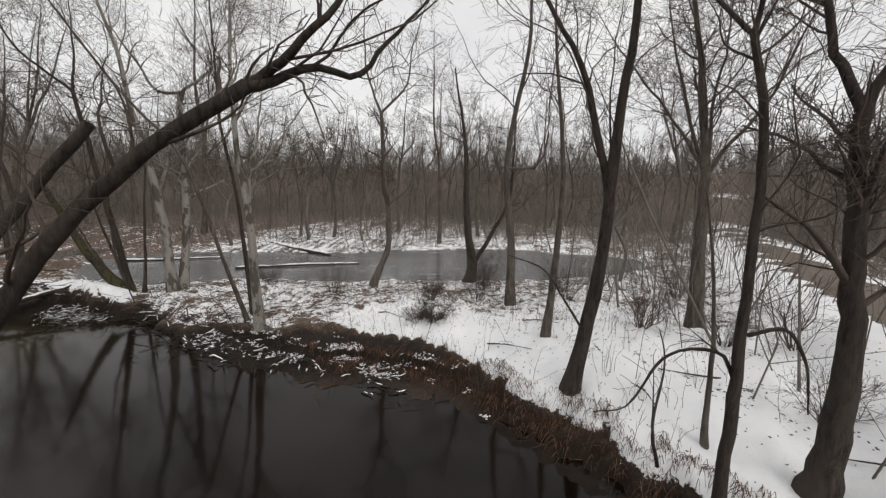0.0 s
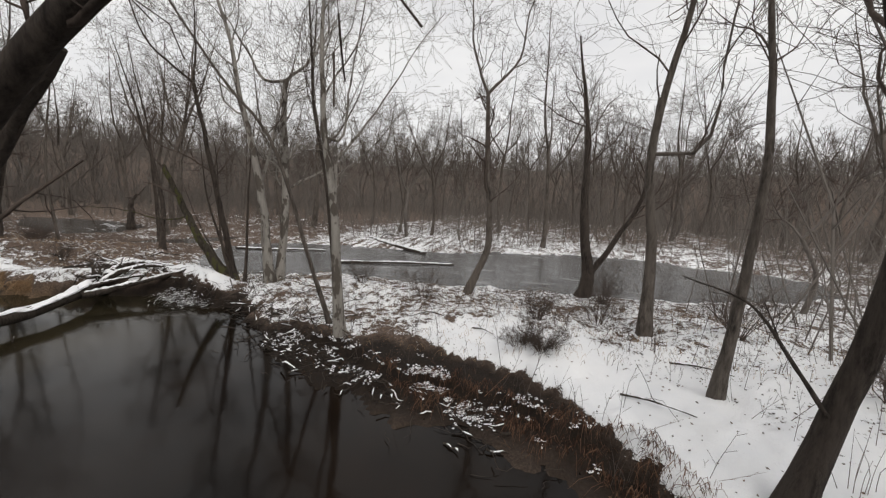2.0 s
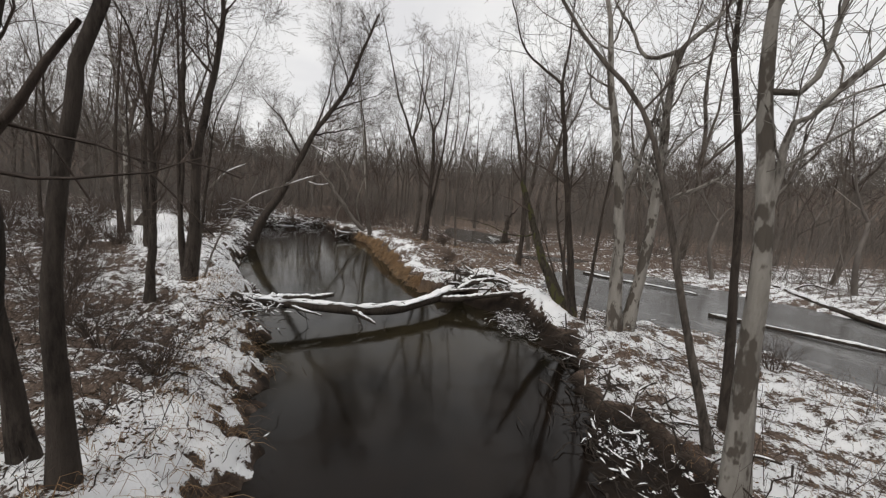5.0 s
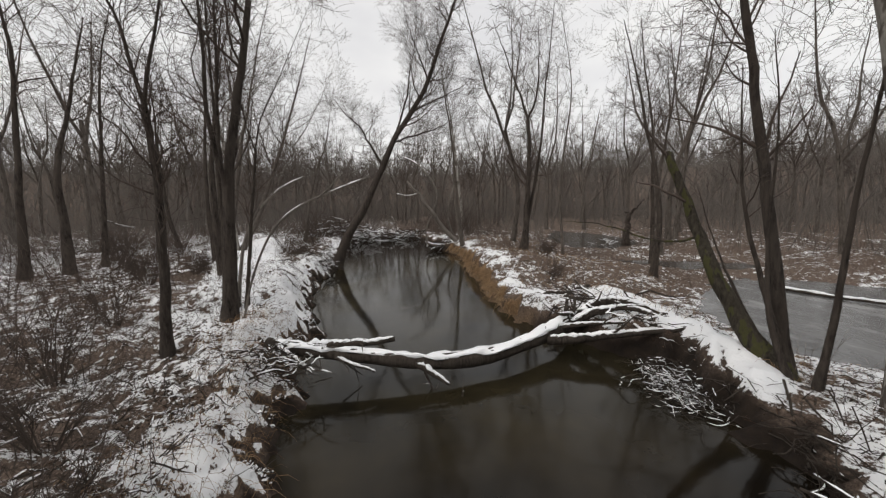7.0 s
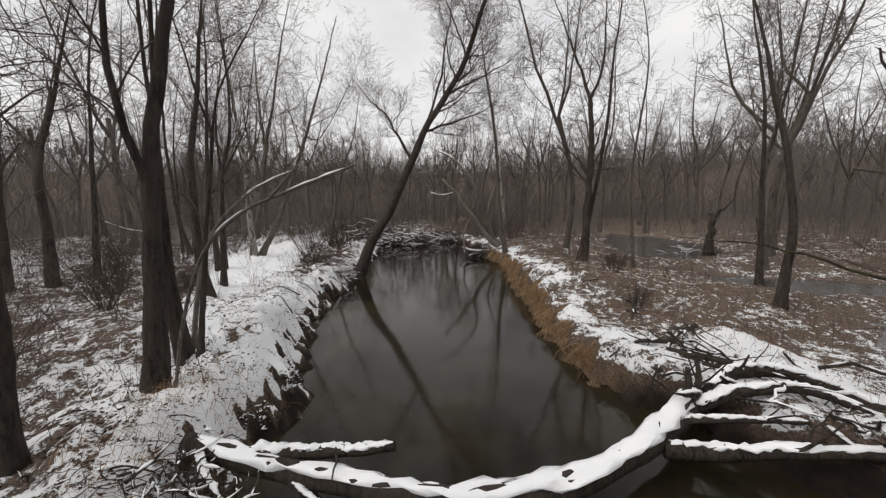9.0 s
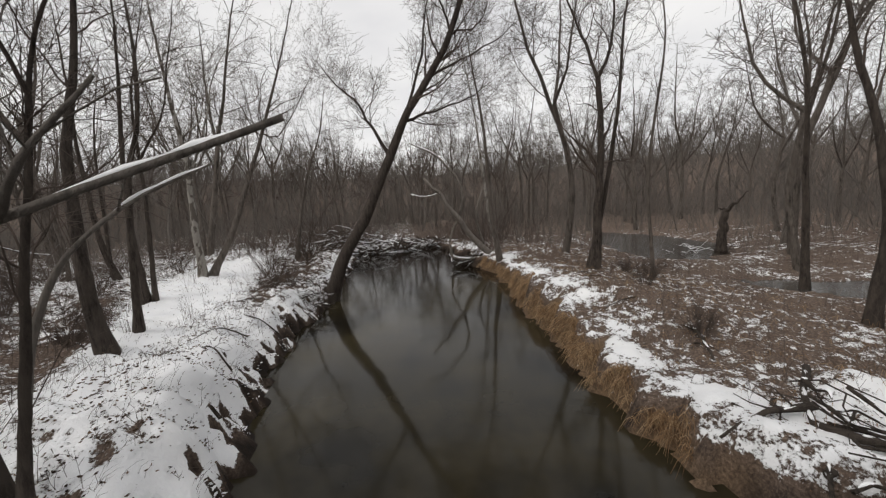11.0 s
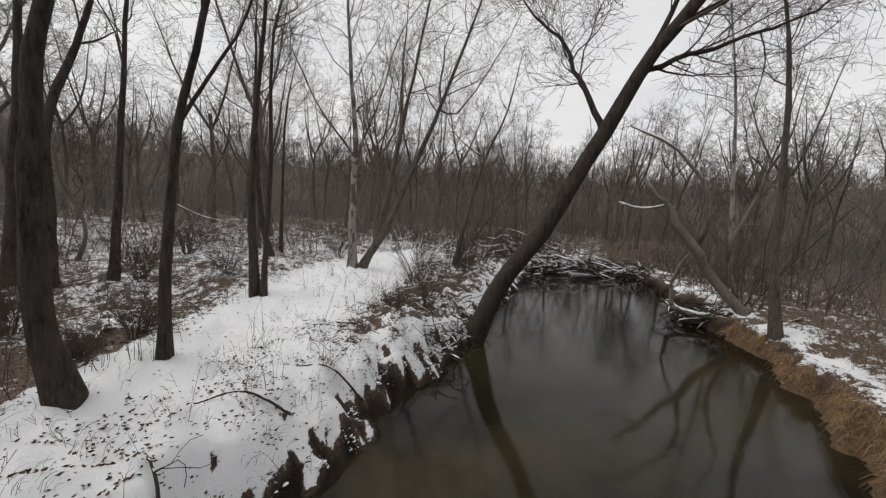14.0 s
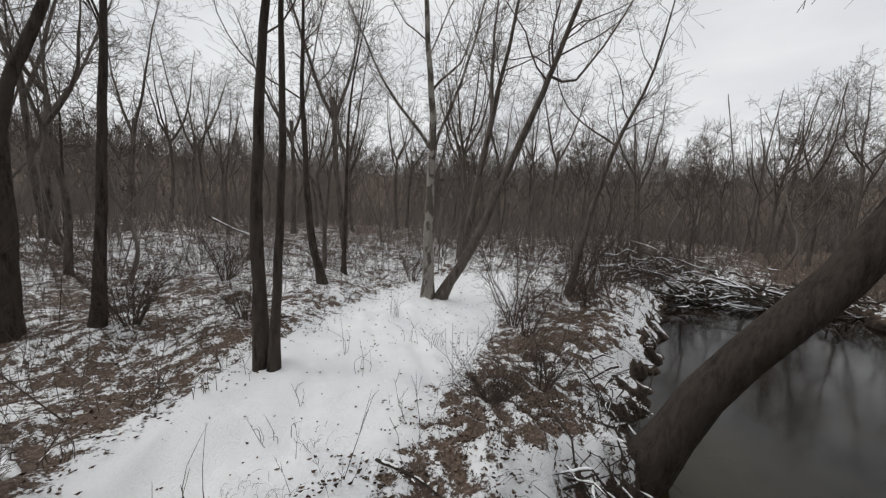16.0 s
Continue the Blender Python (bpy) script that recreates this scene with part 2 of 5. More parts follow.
def sprout(P, R, per, lo, hi, angle, length, thick, m_, rng, up=0.05, wander=0.2, droop=0.0):
    """Child branches from the polylines P (n, k, 3): their polylines and radii."""
    n, k, _ = P.shape
    idx = np.repeat(np.arange(n), per)
    N = len(idx)
    u = rng.uniform(lo, hi, N)
    pos = u * (k - 1)
    i = np.minimum(pos.astype(int), k - 2)
    f = (pos - i)[:, None]
    start = P[idx, i] * (1 - f) + P[idx, i + 1] * f
    rad = (R[idx, i] * (1 - f[:, 0]) + R[idx, i + 1] * f[:, 0]) * thick * rng.uniform(0.6, 1.1, N)
    t = P[idx, i + 1] - P[idx, i]
    t /= np.linalg.norm(t, axis=1, keepdims=True) + 1e-9
    v = rng.normal(0, 1, (N, 3))
    v -= (v * t).sum(1, keepdims=True) * t
    v /= np.linalg.norm(v, axis=1, keepdims=True) + 1e-9
    a = np.radians(rng.uniform(angle[0], angle[1], N))[:, None]
    d = np.cos(a) * t + np.sin(a) * v
    L = length * rng.uniform(0.5, 1.25, N) * (1.15 - 0.55 * (u - lo) / max(hi - lo, 1e-6))
    step = (L / (m_ - 1))[:, None]
    out = np.zeros((N, m_, 3))
    out[:, 0] = start
    for q in range(1, m_):
        d = d + rng.normal(0, wander, (N, 3))
        d[:, 2] += up - droop
        d /= np.linalg.norm(d, axis=1, keepdims=True) + 1e-9
        out[:, q] = out[:, q - 1] + d * step
    rr = np.maximum(rad, 0.0025)[:, None] * np.linspace(1, 0.3, m_)[None]
    return out, rr


def part(name, V, F, material, parent, label=""):
    ob = mesh_object(name, V, F, material, parent)
    if label:
        ob["label"] = label
    return ob


def holder(name, label, category, group=""):
    return tagged(new(name), label, category, group)


# ---- the lie of the land ----
CREEK = [(5, -40), (5, -6), (4.5, 0), (3.2, 3), (1.8, 5.4), (0.5, 7.0), (-0.7, 8.2), (-2.0, 8.7), (-3.4, 8.8), (-4.9, 9.2), (-5.9, 9.5), (-7.1, 10.1), (-8.5, 11.0), (-9.4, 11.8),
         (-10.6, 12.7), (-11.8, 12.75), (-13.1, 13.05), (-14.2, 13.0), (-15.1, 12.6), (-16.0, 12.2), (-17.0, 11.7), (-18.0, 11.2), (-19.2, 11.0), (-20.6, 11.1), (-22.6, 11.3), (-26.5, 11.4), (-28.5, 11.8)]
CREEK += [(-31.3, 12.0), (-33.4, 12.1), (-36, 11.2), (-40, 10.9), (-44, 10.7), (-47, 10.3), (-49, 7.0), (-44, 3.2), (-38, 3.6), (-33.8, 3.7), (-31.2, 3.7), (-28.6, 4.2), (-26.2, 3.7), (-24.2, 3.8),
          (-22, 4.0), (-20, 4.5), (-18.7, 4.9), (-17.2, 5.2), (-15.5, 4.9), (-13.7, 5.5), (-12.2, 5.45), (-10.6, 5.5), (-9.3, 5.38), (-8.4, 5.2), (-7.4, 5.0), (-6.6, 4.5), (-6, 3), (-5.2, 0), (-4.6, -6), (-4.5, -40)]
POND = [(-20, 19.5), (-18, 17.3), (-16.3, 16.2), (-14.2, 15.7), (-12.2, 16.6), (-10.5, 18.0), (-7, 17.8), (-4, 18.3), (-1.6, 19), (1, 19.3), (5, 19.5), (9, 21.5), (13, 24), (14, 28), (12, 29.5), (9, 30), (5, 32), (0, 31), (-4.3, 29), (-7, 27), (-9, 26.9), (-15.6, 26.4), (-19.4, 25), (-21, 22)]
SLOUGH = [(-49, 26), (-41, 21.8), (-36, 20.6), (-32.2, 20.3), (-31, 22.6), (-33, 26), (-35.4, 27.9), (-42, 29)]
PUDDLE = [(-28, 19.3), (-25.5, 20), (-23, 21.3), (-22.3, 24.8), (-24.5, 26.5), (-26, 22.5)]
LEVEL = 0.24


def inside_distance(x, y, poly):
    """Distance to the outline, positive outside and negative inside."""
    p = np.array(poly, float)
    q = np.roll(p, -1, axis=0)
    best = np.full(x.shape, 1e9)
    ins = np.zeros(x.shape, bool)
    for (ax, ay), (bx, by) in zip(p, q):
        ex, ey = bx - ax, by - ay
        t = np.clip(((x - ax) * ex + (y - ay) * ey) / (ex * ex + ey * ey), 0, 1)
        best = np.minimum(best, (x - ax - t * ex) ** 2 + (y - ay - t * ey) ** 2)
        c = (ay > y) != (by > y)
        ins ^= c & (x < ex * (y - ay) / (ey if ey else 1e-9) + ax)
    return np.where(ins, -1, 1) * np.sqrt(best)


def line_distance(x, y, pts):
    best = np.full(x.shape, 1e9)
    for (ax, ay), (bx, by) in zip(pts, pts[1:]):
        ex, ey = bx - ax, by - ay
        t = np.clip(((x - ax) * ex + (y - ay) * ey) / (ex * ex + ey * ey), 0, 1)
        best = np.minimum(best, np.hypot(x - ax - t * ex, y - ay - t * ey))
    return best


def smooth(v, lo, hi):
    t = np.clip((v - lo) / (hi - lo), 0, 1)
    return t * t * (3 - 2 * t)


_w = np.random.default_rng(11)
WAVES = [(_w.normal(0, 1, 2) * f, _w.uniform(0, 6.28), f) for f in (0.25, 0.4, 0.7, 1.1, 1.7, 2.6, 3.9, 5.5, 7.5) for _ in range(4)]


RAGGED = [((math.cos(q * 2.4) * k, math.sin(q * 2.4) * k), q * 1.7) for q, k in enumerate((5, 6.5, 8, 9.5, 11, 13, 15, 17, 19, 21))]


def rough(x, y):
    s = 0
    for kv, ph, f in WAVES:
        s = s + np.sin(kv[0] * x + kv[1] * y + ph) * 0.05 / f ** 0.8
    return s


TRAIL = [(6, 0), (13.2, 12.4), (18.6, 20.8), (34.5, 46.5), (90, 130)]


def land(x, y):
    """Height of the ground, and how snowy, muddy, grassy and trodden it is."""
    wig = 0.22 * np.sin(2.3 * x + 1.1 * np.sin(1.7 * y)) * np.sin(1.9 * y + 0.7) + 0.13 * np.sin(5.1 * x + 2 * np.sin(3.3 * y)) + 0.09 * np.sin(9.7 * x + 4.0 * y + 2 * np.sin(6.1 * y)) + 0.05 * np.sin(17.3 * x + 3 * np.sin(11 * y))
    dc = inside_distance(x, y, CREEK) + wig * 0.8
    dp = np.minimum(np.minimum(inside_distance(x, y, POND), inside_distance(x, y, SLOUGH)), inside_distance(x, y, PUDDLE)) + wig
    left = smooth(y, 9.5, 7.5) * smooth(x, 0.5, -2.0)
    right = 1 - left
    n = rough(x, y)
    tuft = np.sin(6.1 * x + 2.2 * np.sin(4.3 * y)) * np.sin(5.3 * y + 1.7 * np.sin(3.9 * x)) + 0.6 * np.sin(11.3 * x + 3 * y) * np.sin(10.1 * y - 2 * x)
    top = 0.62 + 0.30 * left + n * 0.8
    cut = right * smooth(x, -9.5, -6.5)                      # the low muddy cut bank where the flight starts
    width = 0.62 + 0.55 * left + 1.1 * cut - 0.2 * right * smooth(x, -18.0, -19.2)
    z = np.where(dc > 0, top * smooth(dc, -0.15, width) ** 0.8, -0.55 * smooth(-dc, 0, 1.2) - 0.02)
    wide = 0.85 * smooth(x, -6.4, -4.4) * smooth(x, -0.2, -2.0) * cut - 0.5 * smooth(x, -0.6, 0.8) * cut
    shelf = 0.05 + 0.05 * tuft * smooth(dc, 0.1, 0.4) - 0.16 * np.exp(-((dc - 1.0 - 0.9 * wide) / 0.16) ** 2) * smooth(x, -5.0, -3.0)
    z = np.where((dc > 0) & (cut > 0), z * (1 - cut) + cut * (shelf + (top - shelf) * smooth(dc, 1.05 + wide, 1.62 + wide)), z)
    pondside = LEVEL + 0.06 + (0.10 + 0.05 * n) * np.clip(dp, -3, 8) - 0.25 * smooth(-dp, 0, 0.8)
    z = np.where(dc > 1.0, np.minimum(z, np.maximum(pondside, -0.2)), z)
    mound = smooth(line_distance(x, y, [(-18.4, 14.6), (-16.6, 14.3), (-15.0, 14.2), (-13.8, 13.95), (-12.6, 13.3)]), 0.95, 0.35)
    bar = np.exp(-((x + 13.35) ** 2 / 0.5 + (y - 12.55) ** 2 / 0.22))
    z = np.where(dc > -0.1, z + 0.26 * mound * smooth(dc, 0.1, 0.7), np.maximum(z, -0.3 + 0.42 * bar))
    z = z + (0.030 + 0.035 * left * smooth(dc, 3.5, 2.0) + 0.03 * right * smooth(x, -18, -19)) * tuft * smooth(dc, 0.05, 0.35) * smooth(dp, 0.0, 0.6)
    z = np.where((dc > 1.0) & (dp > 0.05), np.maximum(z, LEVEL + 0.07 * smooth(dp, 0.05, 0.4)), z)
    dt = line_distance(x, y, TRAIL)
    z = np.where(dc > 0.5, np.maximum(z, 1.55 - 1.2 * smooth(dt, 1.3, 5.0) * 1.2), z)
    r = np.hypot(x + 15, y - 8)
    z = z + 14.0 * smooth(r, 62, 175) + (3.2 + 1.8 * np.sin(x * 0.051 + 1) * np.sin(y * 0.043) + 1.6 * np.sin(x * 0.11) * np.sin(y * 0.13) + 1.2 * np.sin(x * 0.31 + y * 0.2) * np.sin(y * 0.37) + 0.9 * np.sin(x * 0.9) * np.sin(y * 0.8)) * smooth(r, 140, 210) + 4 * smooth(r, 210, 330)
    # cover
    path = np.maximum(smooth(line_distance(x, y, [(-17, 4.2), (-20, 3.2), (-22.5, 2.0), (-25.5, 0.6), (-29, -0.9), (-33, -2.2), (-36, -3.0)]), 2.3, 0.8) * (0.35 + 0.65 * smooth(x, -18.5, -21)),
                      smooth(line_distance(x, y, [(4.6, 3.6), (2.6, 6.2), (0.9, 8.6), (-0.9, 10.6), (-2.4, 11.6)]), 2.0, 0.8))
    near = smooth(line_distance(x, y, [(6, 5), (4, 9)]), 6.0, 2.0)
    path = path * (1 - left * smooth(dc, 2.3, 0.9) * 0.42)
    cover = 0.495 + 0.285 * path + 0.13 * near + 0.02 * left
    cover = cover + 0.17 * mound * (0.9 + 0.9 * np.sin(3.1 * x + 2 * y) * np.sin(4.3 * y)) + 0.22 * mound * smooth(x, -15.5, -14.2) + 0.10 * np.exp(-((x + 17.6) ** 2 / 2.0 + (y - 12.9) ** 2 / 0.8)) - 0.045 * right * smooth(x, -16.8, -18.5) * smooth(dc, 0.9, 1.3) + 0.045 * left * smooth(x, -27, -30) * smooth(dc, 2.5, 4.0) - 0.058 * right * smooth(x, -17, -20) * smooth(dc, 1.5, 2.4)
    cover = cover + (0.05 + 0.09 * np.sin(1.3 * x + 0.4) * np.sin(2.1 * y + 0.9 * x) + 0.06 * np.sin(3.7 * x - 2 * y)) * right * smooth(x, -18.0, -19.2) * smooth(dc, 0.4, 0.7) * smooth(dc, 1.6, 1.0)
    cover = cover + 0.12 * left * smooth(dc, 1.6, 0.5) - 0.085 * left * smooth(dc, 0.4, 1.0) * smooth(x, -25, -27) * smooth(dc, 3.4, 2.2)
    cover = cover - 0.062 * left * smooth(dc, 1.4, 2.6) * (1 - path) - 0.025 * left * smooth(x, -16.5, -14.5)
    cover = cover - 0.10 * smooth(r, 28, 50) - 0.17 * smooth(r, 60, 90)
    cover = cover + (0.035 + 0.085 * left * smooth(dc, 3.4, 1.6) * (1 - 0.6 * path) + 0.045 * right * smooth(x, -17, -15) * smooth(x, -3, -6)) * tuft
    rag = sum(np.sin(kv[0] * x + kv[1] * y + ph) for kv, ph in RAGGED) * 0.42
    face = 0.26 * right * smooth(x, -15.4, -14.4) * smooth(x, -10.6, -11.6)
    mud = smooth(dc - left * (0.06 + 0.2 * rag), 0.28 + 1.42 * cut + wide + face + 0.12 * tuft * cut, 0.05 + 1.1 * cut + wide + 0.8 * face)
    brim = 0.31 + 0.16 * np.sin(1.9 * x) * np.sin(0.83 * x + 1) + 0.16 * np.sin(4.7 * x + 1.0) + 0.10 * np.sin(11 * x + 3 * y)
    straw = right * smooth(x, -17.2, -18.2) * smooth(x, -36, -34) * smooth(dc, brim, brim - 0.3) * smooth(dc, -0.4, -0.1)
    mud = mud * (1 - straw)
    cover = cover + 0.12 * left * smooth(x, -11, -9) * smooth(dc, 2.0, 0.6)
    mud = mud * (1 - 0.6 * left * smooth(x, -9.5, -8.0))
    cover = cover - 0.75 * mud - 0.20 * straw * smooth(dc, 1.0, 0.4)
    cover = cover - 0.24 * np.exp(-((x + 23.1) ** 2 / 1.3 + (y + 0.3) ** 2 / 0.9))
    trail = smooth(dt, 1.15, 0.95)
    cover = np.where(dt < 5, cover + 0.35 * smooth(dt, 1.0, 1.3) * smooth(dt, 3.5, 2.0) - 0.5 * trail, cover)
    return z, cover, mud, straw, trail, dc, dp


def axis(lo, hi, step, far):
    a = list(np.arange(lo, hi + step / 2, step))
    g, s = step, hi
    while s < far:
        g *= 1.2
        s += min(g, 12 if s < 260 else 60)
        a.append(s)
    g, s, b_ = step, lo, []
    while s > -far:
        g *= 1.2
        s -= min(g, 12 if s > -260 else 60)
        b_.append(s)
    return np.array(b_[::-1] + a)


gx, gy = axis(-46, 9, 0.135, 700), axis(-7, 21, 0.135, 700)
GX, GY = np.meshgrid(gx, gy, indexing="ij")
land_now = land(GX, GY)
V = np.stack([GX, GY, land_now[0]], -1).reshape(-1, 3)
i = (np.arange(len(gx) - 1)[:, None] * len(gy) + np.arange(len(gy) - 1)[None]).ravel()
F = np.stack([i, i + len(gy), i + len(gy) + 1, i + 1], -1)
ground = tagged(mesh_object("ground", V, F, FLOOR), "forest floor of patchy snow over brown leaf litter", "ground", kind="structure")
for key, arr in zip(("cover", "mud", "straw", "trail"), land_now[1:5]):
    at = ground.data.attributes.new(key, "FLOAT", "POINT")
    at.data.foreach_set("value", arr.astype(np.float32).ravel())


def height(x, y):
    return land(np.atleast_1d(np.asarray(x, float)), np.atleast_1d(np.asarray(y, float)))[0]


def sheet(name, x0, x1, y0, y1, z, material, label, category):
    V = np.array([(x0, y0, z), (x1, y0, z), (x1, y1, z), (x0, y1, z)])
    return tagged(mesh_object(name, V, np.array([[0, 1, 2, 3]]), material), label, category, kind="structure")


sheet("water", -50, 7, -40, 14.2, 0.0, WATER, "still dark creek water mirroring bare trees", "water")


def poly_sheet(name, poly, z, material, label, category, grow=1.0):
    bm = bmesh.new()
    c = np.mean(np.array(poly), axis=0)
    vs = [bm.verts.new((c[0] + (x - c[0]) * grow, c[1] + (y - c[1]) * grow, z)) for x, y in poly]
    bm.faces.new(vs)
    bmesh.ops.triangulate(bm, faces=bm.faces)
    me = bpy.data.meshes.new(name)
    bm.normal_update()
    bm.to_mesh(me)
    bm.free()
    me.materials.append(material)
    return tagged(new(name, me), label, category, kind="structure")


poly_sheet("pond", POND, LEVEL, ICE, "frozen grey pond with a skin of dull ice", "pond", 1.12)
poly_sheet("slough", SLOUGH, LEVEL - 0.004, DARKICE, "frozen grey backwater among the trees", "pond", 1.12)
poly_sheet("backwater", PUDDLE, LEVEL - 0.008, DARKICE, "narrow frozen backwater in the marsh", "pond", 1.12)


# ---- trees ----
def bend_up(tip, before, rng, length):
    """Carry a cut-off stem on beyond its last known place."""
    d = np.array(tip) - np.array(before)
    d /= np.linalg.norm(d) + 1e-9
    d = d + np.array([rng.normal(0, 0.12), rng.normal(0, 0.12), 0.15])
    d /= np.linalg.norm(d)
    return tuple(np.array(tip) + d * length)


def tree(label, bark, r0, stem, limbs=(), seed=0, over=4.0, twiggy=1.0, low=0.45, name="tree", group="", ends=0.1, side=0.55):
    rng = np.random.default_rng(seed)
    root = holder(name, label, "tree", group)
    stem = [(stem[0][0], stem[0][1], float(height(*stem[0][:2])[0]))] + list(stem[1:])
    base = np.array(stem[0])
    pts = [tuple(p) for p in stem]
    forked = any(i == len(stem) - 1 for i, _ in limbs)
    if over and not forked:
        pts.append(bend_up(stem[-1], stem[-2], rng, over))
    n = 26
    P = curve(pts, n - 1, rng, r0 * 0.10)
    P = np.vstack([P[0] + (P[0] - P[1]) / np.linalg.norm(P[1] - P[0]) * 0.35 - np.array([0, 0, 0.1]), P])
    tip = max(0.45, ends) if forked else ends
    R = r0 * (1 - (1 - tip) * np.linspace(0, 1, n) ** 0.75)
    hgt = np.linalg.norm(P - P[1], axis=1)
    R = R * (1 + 0.32 * np.exp(-hgt / (2.2 * r0 + 0.12))) * (1 + rng.normal(0, 0.03, n))
    V, F = tubes(P[None], R[None], 14)
    ang = np.arctan2(V[:, 1] - np.repeat(P[:, 1], 14), V[:, 0] - np.repeat(P[:, 0], 14))
    V += (V - np.repeat(P, 14, axis=0)) * (0.07 * np.sin(5 * ang + seed) * np.exp(-np.repeat(hgt, 14) / 0.5)[:] + 0.035 * np.sin(3 * ang + np.repeat(hgt, 14) * 2.3))[:, None]
    part("trunk", V, F, BARK[bark], root)
    mains, mr = [P[int(n * low):]], [R[int(n * low):]]
    for i, lp in limbs:
        start = np.array(stem[i])
        q = [tuple(start)] + [tuple(p) for p in lp]
        if over:
            q.append(bend_up(q[-1], q[-2], rng, over * 0.8))
        j = np.argmin(np.linalg.norm(P - start, axis=1))
        q[0] = tuple(P[j])
        lr = R[j] * (0.85 if i == len(stem) - 1 else side)
        LP = curve(q, 18, rng, r0 * 0.12)
        LR = lr * (1 - 0.88 * np.linspace(0, 1, 18) ** 0.7)
        part("limb", *tubes(LP[None], LR[None], 9), BARK[bark], root)
        mains.append(LP)
        mr.append(LR)
    if twiggy > 0:
        M = np.stack([curve(p, 16) for p in mains])
        MR = np.stack([np.interp(np.linspace(0, 1, 16), np.linspace(0, 1, len(r)), r) for r in mr])
        L = 0.22 * np.mean([np.linalg.norm(p[-1] - p[0]) for p in mains]) + 0.5
        a, ar = sprout(M, MR, max(3, int(13 * twiggy)), 0.08, 0.98, (25, 62), L * 1.2, 0.42, 8, rng, 0.07, 0.19)
        b1, br = sprout(a, ar, max(2, int(8 * twiggy)), 0.15, 0.98, (28, 66), L * 0.6, 0.5, 6, rng, 0.05, 0.21)
        c1, cr = sprout(b1, br, max(2, int(3 * twiggy)), 0.15, 1.0, (25, 65), L * 0.36, 0.6, 3, rng, 0.03, 0.2)
        V, F = gather([tubes(a, ar, 5), tubes(b1, br, 3), tubes(c1, np.maximum(cr, 0.0042), 3)])
        part("crown", V, F, BARK["pale"] if bark == "pale" else TWIG, root, "fine bare winter twigs")["kind"] = "stuff"
    return root


tree("stout dark tree forked above the snowy bank", "dark", 0.188, [(4.5, 5.25, 0.7), (4.45, 5.3, 3.9), (4.38, 5.38, 5.59)],
     [(2, [(4.2, 5.58, 6.18), (4.02, 5.79, 7.08)]), (2, [(4.46, 5.29, 6.03), (4.54, 5.2, 6.8)])], seed=3, over=5.0)
tree("dark-barked bare tree rising from the snowy ground", "dark", 0.09, [(2.98, 5.04, 0.6), (2.95, 5.07, 2.43), (2.91, 5.1, 4.83), (2.76, 5.23, 6.4)],
     [(3, [(2.48, 5.47, 6.87)]), (3, [(2.79, 5.2, 6.99)])], seed=4, over=5.0)
tree("twin-stemmed dark tree leaning over the snow", "dark", 0.174, [(1.9, 7.8, 0.6), (2.18, 7.63, 2.64), (2.29, 7.52, 4.17), (2.37, 7.49, 6.47), (2.46, 7.46, 7.85)],
     [(2, [(2.09, 7.6, 5.1), (1.54, 7.82, 7.04), (1.01, 8.02, 8.08)])], seed=5, over=5.0, side=0.85)
tree("grey-brown bare tree in thin snow", "mid", 0.122, [(2.05, 10.23, 0.6), (2.19, 10.18, 2.72), (2.2, 10.18, 5.19), (1.85, 10.28, 7.92)],
     [], seed=6, over=3.0)
tree("grey-brown bare tree in thin snow", "mid", 0.186, [(1.78, 14.07, 0.6), (1.69, 14.09, 3.04), (1.45, 14.13, 5.67), (1.92, 14.04, 9.26), (1.91, 14.04, 11.05)],
     [(2, [(2.6, 13.91, 5.87), (2.88, 13.86, 9.94)])], seed=7, over=3.0)
tree("spreading bare tree with fanned rising limbs", "mid", 0.224, [(6.57, 10.96, 0.7), (6.37, 11.1, 5.38), (6.12, 11.28, 7.67), (5.91, 11.43, 9.6)],
     [(1, [(5.52, 11.7, 7.0), (4.7, 12.29, 8.4)]), (1, [(7.11, 10.58, 6.52), (7.61, 10.22, 7.8)]), (1, [(6.47, 11.03, 7.17), (6.52, 10.99, 8.87)]), (1, [(5.84, 11.48, 7.26), (5.45, 11.75, 9.29)])], seed=8, over=3.0, twiggy=1.3)
tree("grey-brown bare tree in thin snow", "mid", 0.055, [(3.57, 6.17, 0.6), (3.48, 6.23, 2.66), (3.32, 6.35, 4.08)],
     [], seed=9, over=1.5, twiggy=0.5)
tree("dark-barked bare tree rising from the snowy ground", "dark", 0.282, [(0.55, 18.7, 0.4), (0.66, 18.69, 1.12), (0.16, 18.73, 4.97), (0.02, 18.74, 7.35)],
     [(1, [(2.04, 18.59, 3.95), (2.41, 18.56, 7.13)])], seed=10, over=3.0)
tree("grey-brown bare tree in thin snow", "mid", 0.163, [(-3.9, 16.94, 0.4), (-3.18, 17.07, 2.58), (-3.45, 17.02, 5.78), (-3.58, 17.0, 7.89)],
     [(3, [(-4.16, 16.89, 9.44), (-4.27, 16.87, 10.97)]), (3, [(-2.54, 17.19, 9.12), (-2.33, 17.23, 10.73)])], seed=11, over=3.0)
tree("tall pale grey tree on the muddy creek bank", "pale", 0.162, [(-6.22, 11.28, 0.4), (-6.39, 11.2, 3.79), (-6.55, 11.13, 5.46), (-6.61, 11.1, 6.42)],
     [(1, [(-6.31, 11.24, 4.95), (-6.04, 11.36, 5.26)]), (2, [(-6.2, 11.29, 5.41), (-6.07, 11.34, 6.25)])], seed=12, over=5.0)
